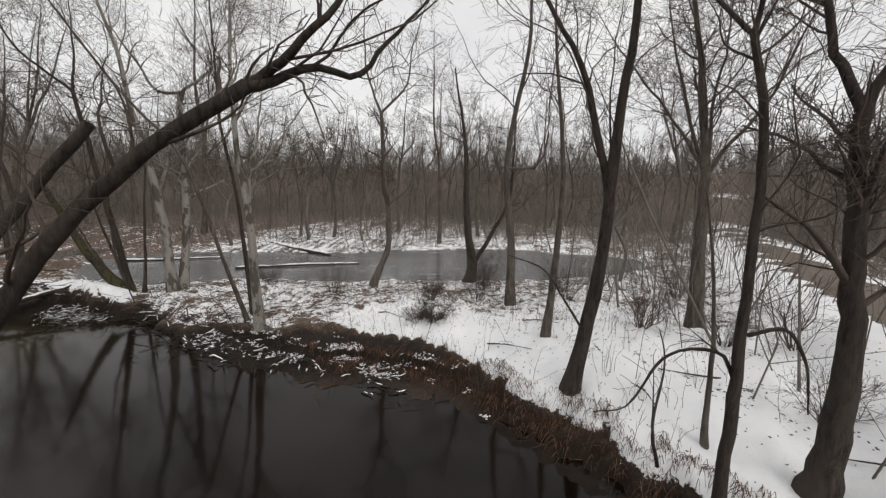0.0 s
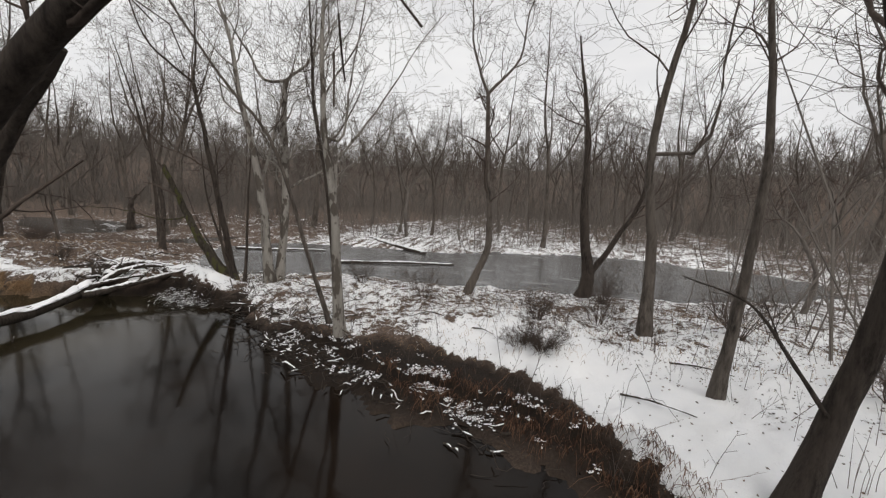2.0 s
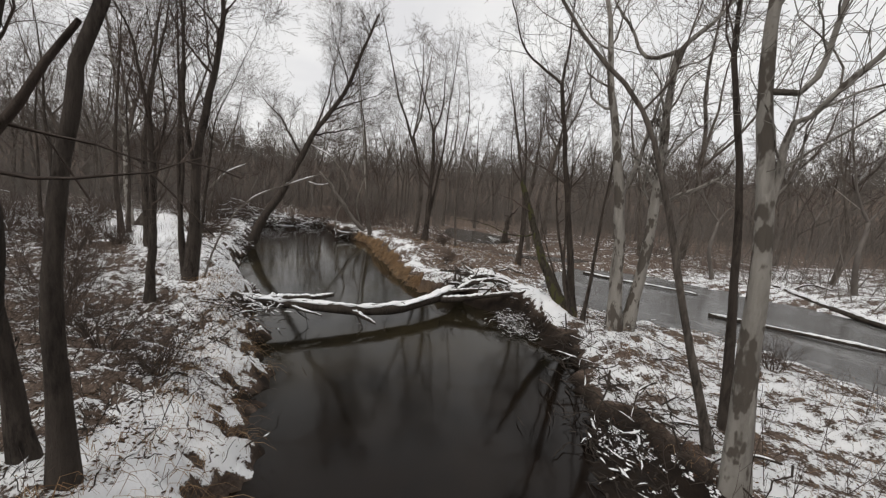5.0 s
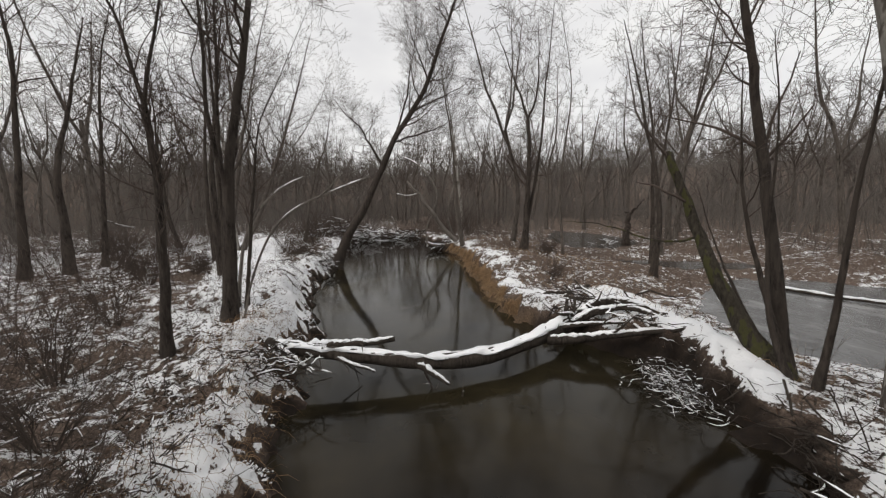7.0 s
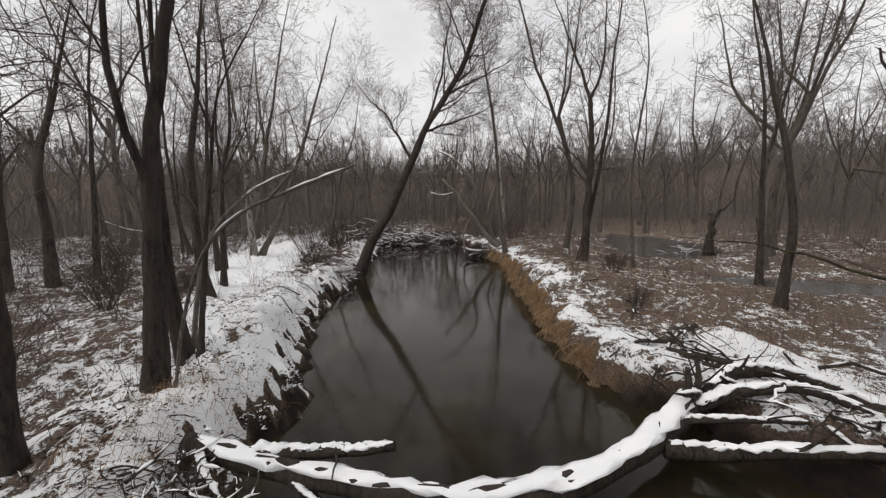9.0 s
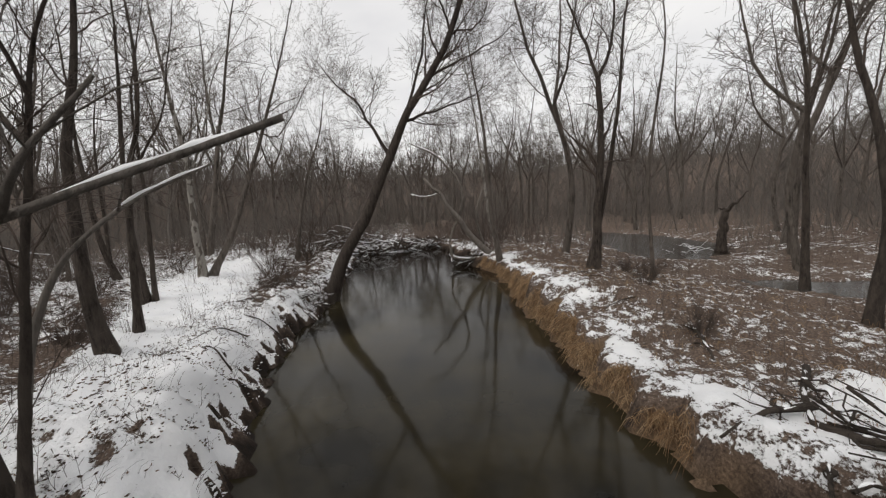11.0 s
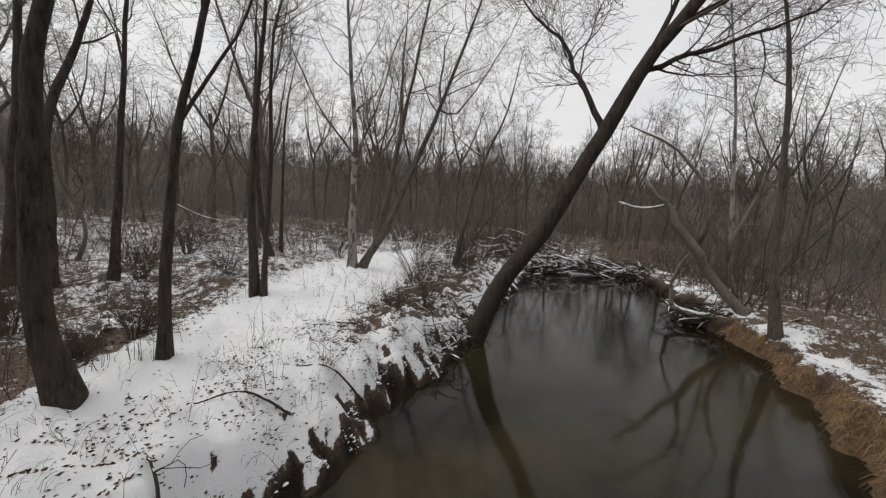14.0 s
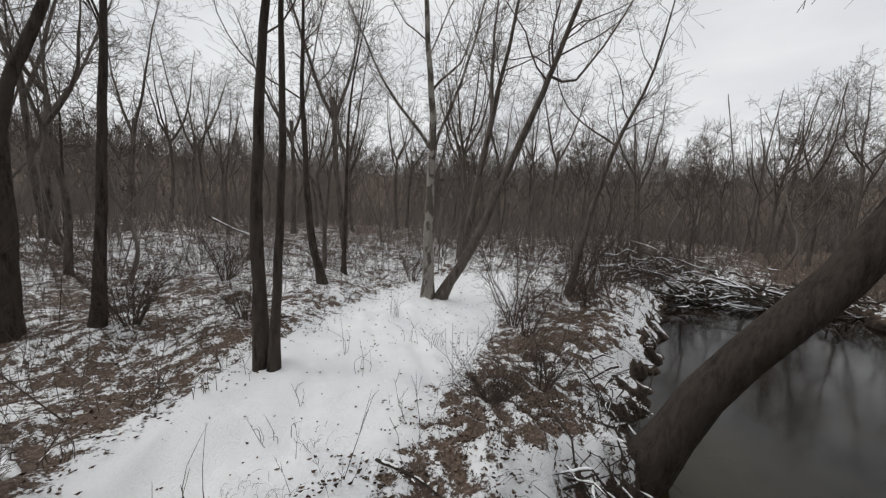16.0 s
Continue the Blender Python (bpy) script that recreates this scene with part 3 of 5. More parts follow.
tree("thin dark tree bowed towards the creek", "mid", 0.076, [(-6.88, 11.85, 0.4), (-7.4, 11.58, 2.3), (-7.66, 11.44, 3.42), (-8.23, 11.15, 5.35), (-8.98, 10.77, 6.44), (-9.61, 10.44, 7.43)],
     [(3, [(-8.01, 11.26, 5.84), (-7.86, 11.34, 6.3)])], seed=13, over=5.0)
tree("dark-barked bare tree rising from the snowy ground", "dark", 0.092, [(-7.19, 12.8, 0.5), (-7.35, 12.72, 2.63), (-7.54, 12.63, 4.66), (-7.82, 12.49, 6.45), (-7.86, 12.47, 7.3)],
     [], seed=14, over=5.0)
tree("pale mottled sycamore, leafless, by the creek", "pale", 0.206, [(-11.14, 14.55, 0.4), (-11.38, 14.35, 4.23), (-11.76, 14.02, 7.24), (-12.07, 13.77, 9.43)],
     [(1, [(-11.05, 14.63, 5.74), (-10.79, 14.84, 7.15)])], seed=15, over=3.0)
tree("pale mottled sycamore, leafless, by the creek", "pale", 0.182, [(-11.06, 14.9, 0.4), (-10.81, 15.1, 3.53), (-10.82, 15.09, 7.2), (-10.76, 15.14, 8.02)],
     [(3, [(-10.08, 15.69, 8.96)]), (3, [(-11.4, 14.63, 7.98), (-11.82, 14.29, 9.04)])], seed=16, over=3.0)
tree("broken mossy snag leaning over the root mound", "mossy", 0.19, [(-12.6, 14.1, 0.4), (-13.46, 13.83, 1.8), (-14.1, 13.77, 2.93), (-14.5, 13.67, 3.93), (-14.8, 13.5, 4.72)],
     [(2, [(-14.6, 13.2, 2.75), (-15.3, 12.4, 3.1), (-16.2, 11.6, 3.2)])], seed=17, over=0, twiggy=0.3, ends=0.42, side=0.3)
for seed, r, stem in ((171, 0.075, [(-12.45, 14.25, 0.4), (-12.75, 14.1, 1.6), (-13.15, 13.9, 3.2), (-13.3, 13.8, 4.6)]), (172, 0.06, [(-12.3, 14.0, 0.4), (-12.5, 13.8, 1.5), (-12.65, 13.75, 3.0), (-12.6, 13.7, 4.9)]),
                      (173, 0.055, [(-12.75, 14.3, 0.4), (-13.4, 14.3, 1.4), (-14.2, 14.3, 2.6)]), (174, 0.07, [(-12.0, 14.2, 0.4), (-11.85, 14.2, 1.8), (-11.8, 14.3, 4.0), (-11.6, 14.4, 6.2)])):
    tree("dark sucker stem rising from the root mound", "dark", r, stem, [], seed=seed, over=1.5, twiggy=0.5)
tree("dark-barked bare tree rising from the snowy ground", "dark", 0.131, [(-12.71, 14.46, 0.4), (-13.2, 13.95, 5.04), (-13.45, 13.69, 7.59)],
     [(2, [(-14.3, 12.81, 8.65), (-14.62, 12.48, 9.86)]), (2, [(-13.39, 13.76, 9.05)])], seed=18, over=3.0)
tree("dark tree with a long limb reaching over the creek", "dark", 0.114, [(-8.32, 3.86, 0.9), (-8.31, 3.85, 2.55), (-8.34, 3.9, 3.61), (-8.4, 4.05, 4.64), (-8.48, 4.24, 5.44)],
     [], seed=19, over=5.0)
tree("dark-barked bare tree rising from the snowy ground", "dark", 0.107, [(-8.76, 3.37, 0.9), (-8.72, 3.28, 2.17), (-8.69, 3.22, 3.3), (-8.71, 3.27, 4.33)],
     [], seed=20, over=5.0)
tree("dark-barked bare tree rising from the snowy ground", "dark", 0.112, [(-14.79, 2.86, 0.9), (-14.82, 3.0, 4.07), (-14.81, 2.94, 5.61)],
     [(2, [(-14.74, 2.69, 7.01), (-14.67, 2.44, 7.62)]), (2, [(-14.9, 3.28, 7.2)])], seed=21, over=3.0)
tree("dark-barked bare tree rising from the snowy ground", "dark", 0.183, [(-16.28, 3.42, 0.9), (-16.38, 3.61, 3.94), (-16.53, 3.88, 6.21), (-16.67, 4.15, 7.89)],
     [(1, [(-16.28, 3.41, 5.61), (-16.31, 3.48, 7.7)])], seed=22, over=5.0)
tree("dark-barked bare tree rising from the snowy ground", "dark", 0.101, [(-17.67, 3.06, 0.9), (-17.58, 2.97, 2.4), (-17.6, 2.98, 4.47), (-17.67, 3.06, 6.37)],
     [], seed=23, over=5.0)
tree("dark-barked bare tree rising from the snowy ground", "dark", 0.064, [(-17.57, 3.36, 0.9), (-17.69, 3.49, 2.33), (-17.93, 3.77, 5.17)],
     [(2, [(-17.81, 3.63, 5.73), (-17.73, 3.54, 6.39)]), (2, [(-18.05, 3.9, 5.95), (-18.27, 4.15, 6.66)])], seed=24, over=5.0)
tree("dark-barked bare tree rising from the snowy ground", "dark", 0.175, [(-21.78, 1.08, 0.9), (-21.62, 0.99, 2.84), (-21.68, 1.02, 5.32), (-21.83, 1.1, 6.05)],
     [], seed=25, over=5.0)
tree("dark-barked bare tree rising from the snowy ground", "dark", 0.105, [(-23.1, 0.82, 0.9), (-23.14, 0.9, 3.16), (-23.26, 1.02, 5.02), (-23.56, 1.26, 6.9)],
     [(2, [(-23.63, 1.39, 5.88), (-23.98, 1.63, 6.84)])], seed=26, over=5.0)
tree("dark-barked bare tree rising from the snowy ground", "dark", 0.142, [(-26.74, -1.37, 0.9), (-26.72, -1.39, 5.16), (-26.88, -1.24, 8.84)],
     [], seed=27, over=3.0)
tree("dark-barked bare tree rising from the snowy ground", "dark", 0.09, [(-26.77, -1.1, 0.9), (-26.87, -1.0, 4.44), (-26.87, -1.0, 7.4), (-27.04, -0.83, 8.89)],
     [], seed=28, over=3.0)
tree("pale mottled sycamore, leafless, by the creek", "pale", 0.213, [(-33.44, -3.03, 0.9), (-33.39, -3.1, 5.84), (-33.24, -3.32, 9.23), (-33.09, -3.54, 12.21)],
     [(1, [(-33.96, -2.28, 8.22), (-34.32, -1.76, 10.78), (-34.98, -0.81, 12.96)]), (1, [(-32.61, -4.23, 7.38), (-31.75, -5.46, 10.36)])], seed=29, over=3.0)
tree("grey-brown bare tree in thin snow", "mid", 0.194, [(-33.76, -2.7, 0.9), (-34.43, -1.69, 3.13), (-35.46, -0.12, 8.1), (-36.33, 1.2, 12.98)],
     [(2, [(-36.07, 0.8, 8.25), (-37.32, 2.69, 12.31)])], seed=30, over=3.0)
tree("thick brown-barked tree leaning far out over the creek", "dark", 0.30, [(-29.55, 4.05, 0.5), (-29.45, 4.77, 1.77), (-29.45, 5.7, 3.08), (-29.45, 6.41, 4.59), (-29.45, 7.11, 5.97), (-29.45, 7.74, 7.36), (-29.45, 8.81, 8.97), (-29.45, 9.74, 10.57), (-29.4, 10.4, 12.4), (-29.4, 11.0, 14.0)],
     [(4, [(-29.3, 6.25, 7.11), (-29.3, 5.63, 8.18), (-29.3, 5.04, 8.84)]), (5, [(-29.6, 7.88, 8.54), (-29.6, 8.3, 9.81), (-29.6, 8.54, 10.88), (-29.7, 8.9, 12.4), (-29.7, 9.1, 14.2)]), (5, [(-29.45, 9.11, 7.81), (-29.45, 10.3, 8.27)]), (6, [(-29.6, 9.43, 10.2), (-29.6, 10.43, 11.44)]), (6, [(-29.3, 10.15, 9.57), (-29.3, 11.71, 10.3)]), (7, [(-29.0, 9.2, 11.8), (-28.8, 8.6, 13.6)])], seed=31, over=1.5, side=0.5, twiggy=1.5, ends=0.22)
tree("dark-barked bare tree rising from the snowy ground", "dark", 0.218, [(-28.41, 15.2, 0.6), (-28.34, 15.35, 4.97), (-28.34, 15.33, 8.4)],
     [(2, [(-28.63, 14.75, 10.5), (-28.85, 14.3, 11.92)]), (2, [(-28.16, 15.7, 9.85), (-28.1, 15.82, 11.52)])], seed=32, over=3.0)
tree("dark-barked bare tree rising from the snowy ground", "dark", 0.142, [(-28.72, 15.12, 0.6), (-28.33, 15.94, 6.11), (-28.16, 16.28, 10.49), (-28.1, 16.42, 11.51)],
     [], seed=33, over=3.0)
tree("grey-brown bare tree in thin snow", "mid", 0.096, [(-27.71, 17.32, 0.6), (-27.84, 17.14, 4.85), (-27.56, 17.55, 9.16), (-27.64, 17.44, 11.26)],
     [], seed=34, over=3.0)
tree("dark-barked bare tree rising from the snowy ground", "dark", 0.146, [(-25.09, 21.12, 0.6), (-25.29, 20.94, 6.38), (-25.64, 20.63, 10.2)],
     [], seed=35, over=3.0)
tree("dark-barked bare tree rising from the snowy ground", "dark", 0.157, [(-21.09, 18.14, 0.6), (-21.01, 18.21, 3.52), (-21.53, 17.81, 6.89), (-21.73, 17.65, 8.25)],
     [], seed=36, over=3.0)
tree("broken dead stump with a hooked top by the ice", "dark", 0.274, [(-32.14, 24.36, 0.6), (-32.07, 24.43, 2.59)],
     [(1, [(-31.43, 25.16, 3.69)]), (1, [(-32.27, 24.2, 2.84)])], seed=37, over=0, twiggy=0, ends=0.6)
tree("grey-brown bare tree in thin snow", "mid", 0.158, [(-33.29, 12.35, 0.5), (-33.41, 12.01, 3.04), (-33.44, 11.92, 4.98), (-33.54, 11.63, 8.54), (-33.68, 11.22, 11.3)],
     [], seed=38, over=3.0)
tree("pale mottled sycamore, leafless, by the creek", "pale", 0.19, [(-48.03, 15.36, 0.5), (-48.32, 14.3, 11.32), (-48.53, 13.5, 16.58)],
     [], seed=39, over=3.0)
tree("dark-barked bare tree rising from the snowy ground", "dark", 0.14, [(-30.67, -5.02, 0.9), (-30.37, -5.25, 3.16), (-30.19, -5.39, 7.19), (-30.18, -5.39, 9.45)],
     [], seed=40, over=3.0)
tree("dark-barked bare tree rising from the snowy ground", "dark", 0.109, [(-33.35, -7.19, 0.9), (-33.39, -7.16, 6.26), (-33.58, -7.0, 9.0)],
     [], seed=41, over=3.0)
tree("grey-brown bare tree in thin snow", "mid", 0.146, [(-36.92, 0.68, 0.9), (-37.04, 1.1, 3.51), (-37.2, 1.67, 6.02), (-37.43, 2.5, 8.33)],
     [(2, [(-36.75, 0.05, 7.74), (-36.63, -0.4, 10.0)])], seed=42, over=3.0)
tree("dark-barked bare tree rising from the snowy ground", "dark", 0.213, [(-24.43, -6.05, 0.9), (-24.5, -6.05, 3.19), (-24.65, -6.04, 5.7), (-25.06, -6.0, 7.1)],
     [], seed=43, over=5.0)
tree("dark-barked bare tree rising from the snowy ground", "dark", 0.114, [(-28.01, -21.81, 0.9), (-28.0, -21.81, 4.01), (-28.02, -21.81, 7.55)],
     [], seed=44, over=3.0)
tree("dark-barked bare tree rising from the snowy ground", "dark", 0.195, [(-24.28, -7.62, 0.9), (-24.49, -7.42, 5.27), (-24.7, -7.21, 9.45), (-24.65, -7.26, 11.4)],
     [], seed=45, over=3.0)
tree("dark-barked bare tree rising from the snowy ground", "dark", 0.136, [(-25.58, -5.51, 0.9), (-25.76, -5.29, 5.35), (-26.02, -4.97, 9.94)],
     [], seed=46, over=3.0)
tree("dark-barked bare tree rising from the snowy ground", "dark", 0.071, [(-17.43, 3.06, 0.9), (-17.39, 2.99, 2.3), (-17.45, 3.11, 4.5), (-17.43, 3.06, 6.78)],
     [], seed=47, over=5.0)
tree("dark tree bending low over the creek with a forked limb", "dark", 0.112, [(-6.6, 3.55, 0.8), (-4.72, 3.91, 3.5), (-3.66, 4.07, 4.68), (-2.7, 4.23, 5.38)],
     [(3, [(-2.12, 4.32, 5.59), (-1.66, 4.4, 5.6), (-1.35, 4.44, 5.96)]), (3, [(-1.95, 4.07, 5.83), (-1.6, 4.24, 6.52)])], seed=77, over=1.0, twiggy=0.6, ends=0.6)


tree("broken leaning stem beside the creek", "dark", 0.105, [(-6.9, 3.4, 0.8), (-6.4, 4.3, 2.7), (-5.66, 4.79, 4.1), (-4.85, 4.9, 5.1)], [], seed=78, over=0, twiggy=0.25, ends=0.55)


# ---- far woods ----
def far_template(seed, tall, dense):
    """A tree that forks into a few rising limbs with fine twigs."""
    rng = np.random.default_rng(seed)
    fork = rng.uniform(0.3, 0.5)
    P = curve([(0, 0, -0.4), (rng.normal(0, 0.2), rng.normal(0, 0.2), tall * fork * 0.5), (rng.normal(0, 0.35), rng.normal(0, 0.35), tall * fork)], 8, rng, 0.03)
    r0 = 0.0115 * tall
    R = r0 * (1 - 0.35 * np.linspace(0, 1, 8)) * (1 + 0.35 * np.exp(-np.linspace(0, 1, 8) * 7))
    limbs, lr = [], []
    k = int(rng.integers(2, 5))
    for q in range(k):
        an, out = 2 * math.pi * (q + rng.uniform(-0.3, 0.3)) / k, tall * rng.uniform(0.08, 0.22)
        start = P[-1 - int(rng.integers(0, 2))]
        d = np.array([math.cos(an), math.sin(an), 0]) * out
        h = tall * rng.uniform(0.38, 0.62)
        limbs.append(curve([start, start + d * 0.55 + (0, 0, h * 0.35), start + d * rng.uniform(0.8, 1.25) + (0, 0, h)], 8, rng, 0.05))
        lr.append(r0 * rng.uniform(0.42, 0.62) * (1 - 0.85 * np.linspace(0, 1, 8)))
    limbs, lr = np.array(limbs), np.array(lr)
    a, ar = sprout(limbs, lr, int(30 * dense / k), 0.1, 0.98, (25, 65), tall * 0.2, 0.5, 6, rng, 0.07, 0.3)
    b1, br = sprout(a, ar, 5, 0.15, 0.98, (28, 70), tall * 0.1, 0.55, 4, rng, 0.05, 0.32)
    c1, cr = sprout(b1, br, 3, 0.2, 1.0, (28, 70), tall * 0.05, 0.7, 3, rng, 0.03, 0.3)
    root = holder("tree", "slender leafless grey-brown tree of the flooded wood", "tree", "trees of the wood")
    # haze-paled colour on most crowns, and on some trunks and limbs
    part("trunk", *tubes(P[None], R[None], 8), BARK["mid"] if seed % 3 else HAZETWIG, root)
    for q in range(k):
        part("limb", *tubes(limbs[q:q + 1], lr[q:q + 1], 6), BARK["mid"] if seed % 3 else HAZETWIG, root)
    part("crown", *gather([tubes(a, ar, 3), tubes(b1, np.maximum(br, 0.009), 3), tubes(c1, np.maximum(cr, 0.0065), 3)]), HAZETWIG if seed % 3 else TWIG, root, "fine bare winter twigs")["kind"] = "stuff"
    return root


def thin_template(seed, tall):
    rng = np.random.default_rng(seed)
    P = curve([(0, 0, -0.4), (rng.normal(0, 0.4), rng.normal(0, 0.4), tall * 0.4), (rng.normal(0, 1.2), rng.normal(0, 1.2), tall)], 5, rng, 0.06)
    R = 0.0065 * tall * (1 - 0.9 * np.linspace(0, 1, 5))
    a, ar = sprout(P[None], R[None], 22, 0.08, 0.98, (20, 55), tall * 0.34, 0.7, 3, rng, 0.12, 0.14)
    b1, br = sprout(a, ar, 5, 0.2, 0.98, (22, 55), tall * 0.16, 0.7, 2, rng, 0.08, 0.16)
    return gather([tubes(P[None], R[None], 4), tubes(a, np.maximum(ar, 0.035), 3), tubes(b1, np.maximum(br, 0.028), 3)])


THIN = [thin_template(200 + s, h) for s, h in enumerate((10, 12, 8, 14, 11, 6))]
def woods(name, count, r0, r1, seed, label, smin=0.8, smax=1.25, keep=None):
    rng = np.random.default_rng(seed)
    batches, placed = [], 0
    while placed < count:
        r, a = math.sqrt(rng.uniform(r0 * r0, r1 * r1)), rng.uniform(0, 2 * math.pi)
        x, y = -17 + r * math.cos(a), 7 + r * math.sin(a)
        if keep and not keep(x, y):
            continue
        placed += 1
        V, F = THIN[rng.integers(6)]
        s, t = rng.uniform(smin, smax), rng.uniform(0, 6.28)
        c, d = math.cos(t) * s, math.sin(t) * s
        W = np.stack([V[:, 0] * c - V[:, 1] * d + x, V[:, 0] * d + V[:, 1] * c + y, V[:, 2] * s], -1)
        W[:, 2] += height(x, y)[0]
        batches.append((W, F))
    V, F = gather(batches)
    # whole far wood takes the twig colour lightened to imitate haze
    return tagged(mesh_object(name, V, F, HAZETWIG), label, "woods", kind="stuff")


def dry(x, y):
    x, y = np.array([x]), np.array([y])
    return inside_distance(x, y, CREEK)[0] > 2 and inside_distance(x, y, POND)[0] > 0.5 and inside_distance(x, y, SLOUGH)[0] > 0.5 and line_distance(x, y, TRAIL)[0] > 3 \
        and line_distance(x, y, [(4.6, 3.6), (-0.5, 0.6), (-3, 5), (-8, 7.7), (-13, 7.6), (-18, 7.4), (-24, 4)])[0] > 15


def seen(x, y):
    return dry(x, y) and not (x > 12 and y < -6) and not (y < -25 and x > -18)


TEMPL = [far_template(100 + s, h, d) for s, (h, d) in enumerate([(11, 1.0), (13, 1.2), (9, 0.9), (15, 1.2), (12, 0.8), (7, 0.9), (14, 1.0)])]
rng = np.random.default_rng(5)
spots = []
while len(spots) < 215:
    r, a = math.sqrt(rng.uniform(19 ** 2, 74 ** 2)), rng.uniform(0, 2 * math.pi)
    x, y = -17 + r * math.cos(a), 7 + r * math.sin(a)
    if seen(x, y) and all((x - u) ** 2 + (y - v) ** 2 > 6.0 for u, v in spots):
        spots.append((x, y))
while len(spots) < 240:
    x, y = rng.uniform(-66, -16), rng.uniform(-42, 1.5)
    if dry(x, y) and all((x - u) ** 2 + (y - v) ** 2 > 4.0 for u, v in spots) and line_distance(np.array([x]), np.array([y]), [(-17, 4.2), (-22.5, 2.0), (-29, -0.9), (-36, -3.0)])[0] > 3.5:
        spots.append((x, y))
for k, (x, y) in enumerate(spots):
    m = pose(x, y, float(height(x, y)[0]), rng.normal(0, 3.5), rng.normal(0, 3.5), rng.uniform(0, 360))
    ob = TEMPL[k] if k < len(TEMPL) else copy_thing(TEMPL[k % len(TEMPL)], m)
    ob.matrix_basis = m @ Matrix.Diagonal((*[rng.uniform(0.9, 1.4)] * 3, 1))
woods("far_wood", 900, 62, 200, 7, "distant leafless wood on rising ground", 0.75, 1.25, seen)


def brush(name, count, r0, r1, seed, tall, label, keep, material=None, per=4, stiff=0.22, fat=1.0):
    """A thicket of thin upright shoots."""
    rng = np.random.default_rng(seed)
    n = count * 4
    r, a = np.sqrt(rng.uniform(r0 * r0, r1 * r1, n)), rng.uniform(0, 2 * np.pi, n)
    x, y = -17 + r * np.cos(a), 7 + r * np.sin(a)
    z, cover, mud, straw, trail, dc, dp = land(x, y)
    ok = keep(x, y, dc, dp, cover, rng.uniform(0, 1, n)) & (trail < 0.1)
    x, y, z = x[ok][:count], y[ok][:count], z[ok][:count]
    n = len(x)
    h = tall * rng.uniform(0.25, 1.0, n) * np.where(rng.uniform(0, 1, n) < 0.2, 1.9, 1.0) * (1.0 + 0.35 * np.sin(x * 0.17 + 1) * np.sin(y * 0.19))
    d = rng.normal(0, stiff, (n, 2)) * h[:, None]
    P = np.zeros((n, 3, 3))
    P[:, 0] = np.stack([x, y, z - 0.05], -1)
    P[:, 2] = np.stack([x + d[:, 0], y + d[:, 1], z + h], -1)
    P[:, 1] = 0.5 * (P[:, 0] + P[:, 2]) + rng.normal(0, 0.06, (n, 3)) * h[:, None]
    R = (0.0035 * h[:, None] + 0.0025) * fat * np.array([[1, 0.7, 0.3]])
    bats = [tubes(P, R, 3)]
    if per:
        a, ar = sprout(P, R, per, 0.25, 0.95, (20, 50), 0.4 * tall, 0.7, 2, rng, 0.05, 0.1)
        bats.append(tubes(a, np.maximum(ar, 0.0025 * fat), 3))
    V, F = gather(bats)
    return tagged(mesh_object(name, V, F, material or TWIG), label, "brush", kind="stuff")


# both far thickets carry painted haze: the lightened twig colour
brush("far_brush", 15000, 22, 75, 21, 3.4, "brown thicket of saplings under the far trees", lambda x, y, dc, dp, c, u: (dc > 2.5) & (dp > 0.3) & ~((x > 14) & (y < 0)) & ~((y < -25) & (x > -15)), HAZETWIG, 3, 0.3, 1.6)
brush("distant_brush", 36000, 55, 215, 22, 6.5, "dim brown thicket in the distance", lambda x, y, dc, dp, c, u: (dc > 2.5) & ~((x > 14) & (y < 0)) & ~((y < -25) & (x > -15)), HAZETWIG, 3, 0.42, 2.3)
brush("creek_end_thicket", 4600, 14, 40, 27, 2.6, "dense brown thicket round the dam", lambda x, y, dc, dp, c, u: (x < -36) & (dc > 0.3) & (dc < 5) & (y > 0), TWIG, 5, 0.45, 1.3)
brush("marsh_shoots", 6000, 0, 30, 23, 0.75, "thin dead stalks standing in the snow", lambda x, y, dc, dp, c, u: (dc > 0.9) & (dp > 0.1) & (u < np.clip(1.15 - (c - 0.45) * 4.0, 0.03, 1) * np.where(y > 9, 1, 0.8)), TWIG, 3)
brush("left_thicket", 2800, 4, 34, 24, 1.5, "brown thicket of briars on the snowy floor", lambda x, y, dc, dp, c, u: (y < 3) & (x < -9) & (dc > 2.4) & (c < 0.56), TWIG, 5, 0.4)
brush("bank_rootlets", 4500, 0, 40, 25, 0.26, "dark matted rootlets on the cut bank", lambda x, y, dc, dp, c, u: (y > 6) & (x > -15.3) & (dc > 0.1) & (dc < np.where(x < -11.5, 0.55, 1.7)), REDGRASS, 3, 0.9)
brush("edge_rootlets", 3500, 0, 40, 26, 0.22, "dark overhanging stems at the water edge", lambda x, y, dc, dp, c, u: (y < 7) & (x < -5) & (dc > -0.05) & (dc < 0.5), LEAF, 3, 0.9)

brush("bank_stubble", 5200, 0, 34, 28, 0.3, "thin dead stubble poking through the bank snow", lambda x, y, dc, dp, c, u: (y < 6.5) & (x < -7) & (dc > 0.15) & (dc < 2.8) & (np.sin(2.3 * x + 1.7 * y) * np.sin(3.1 * y - 1.3 * x) > -0.35), TWIG, 3, 0.6)


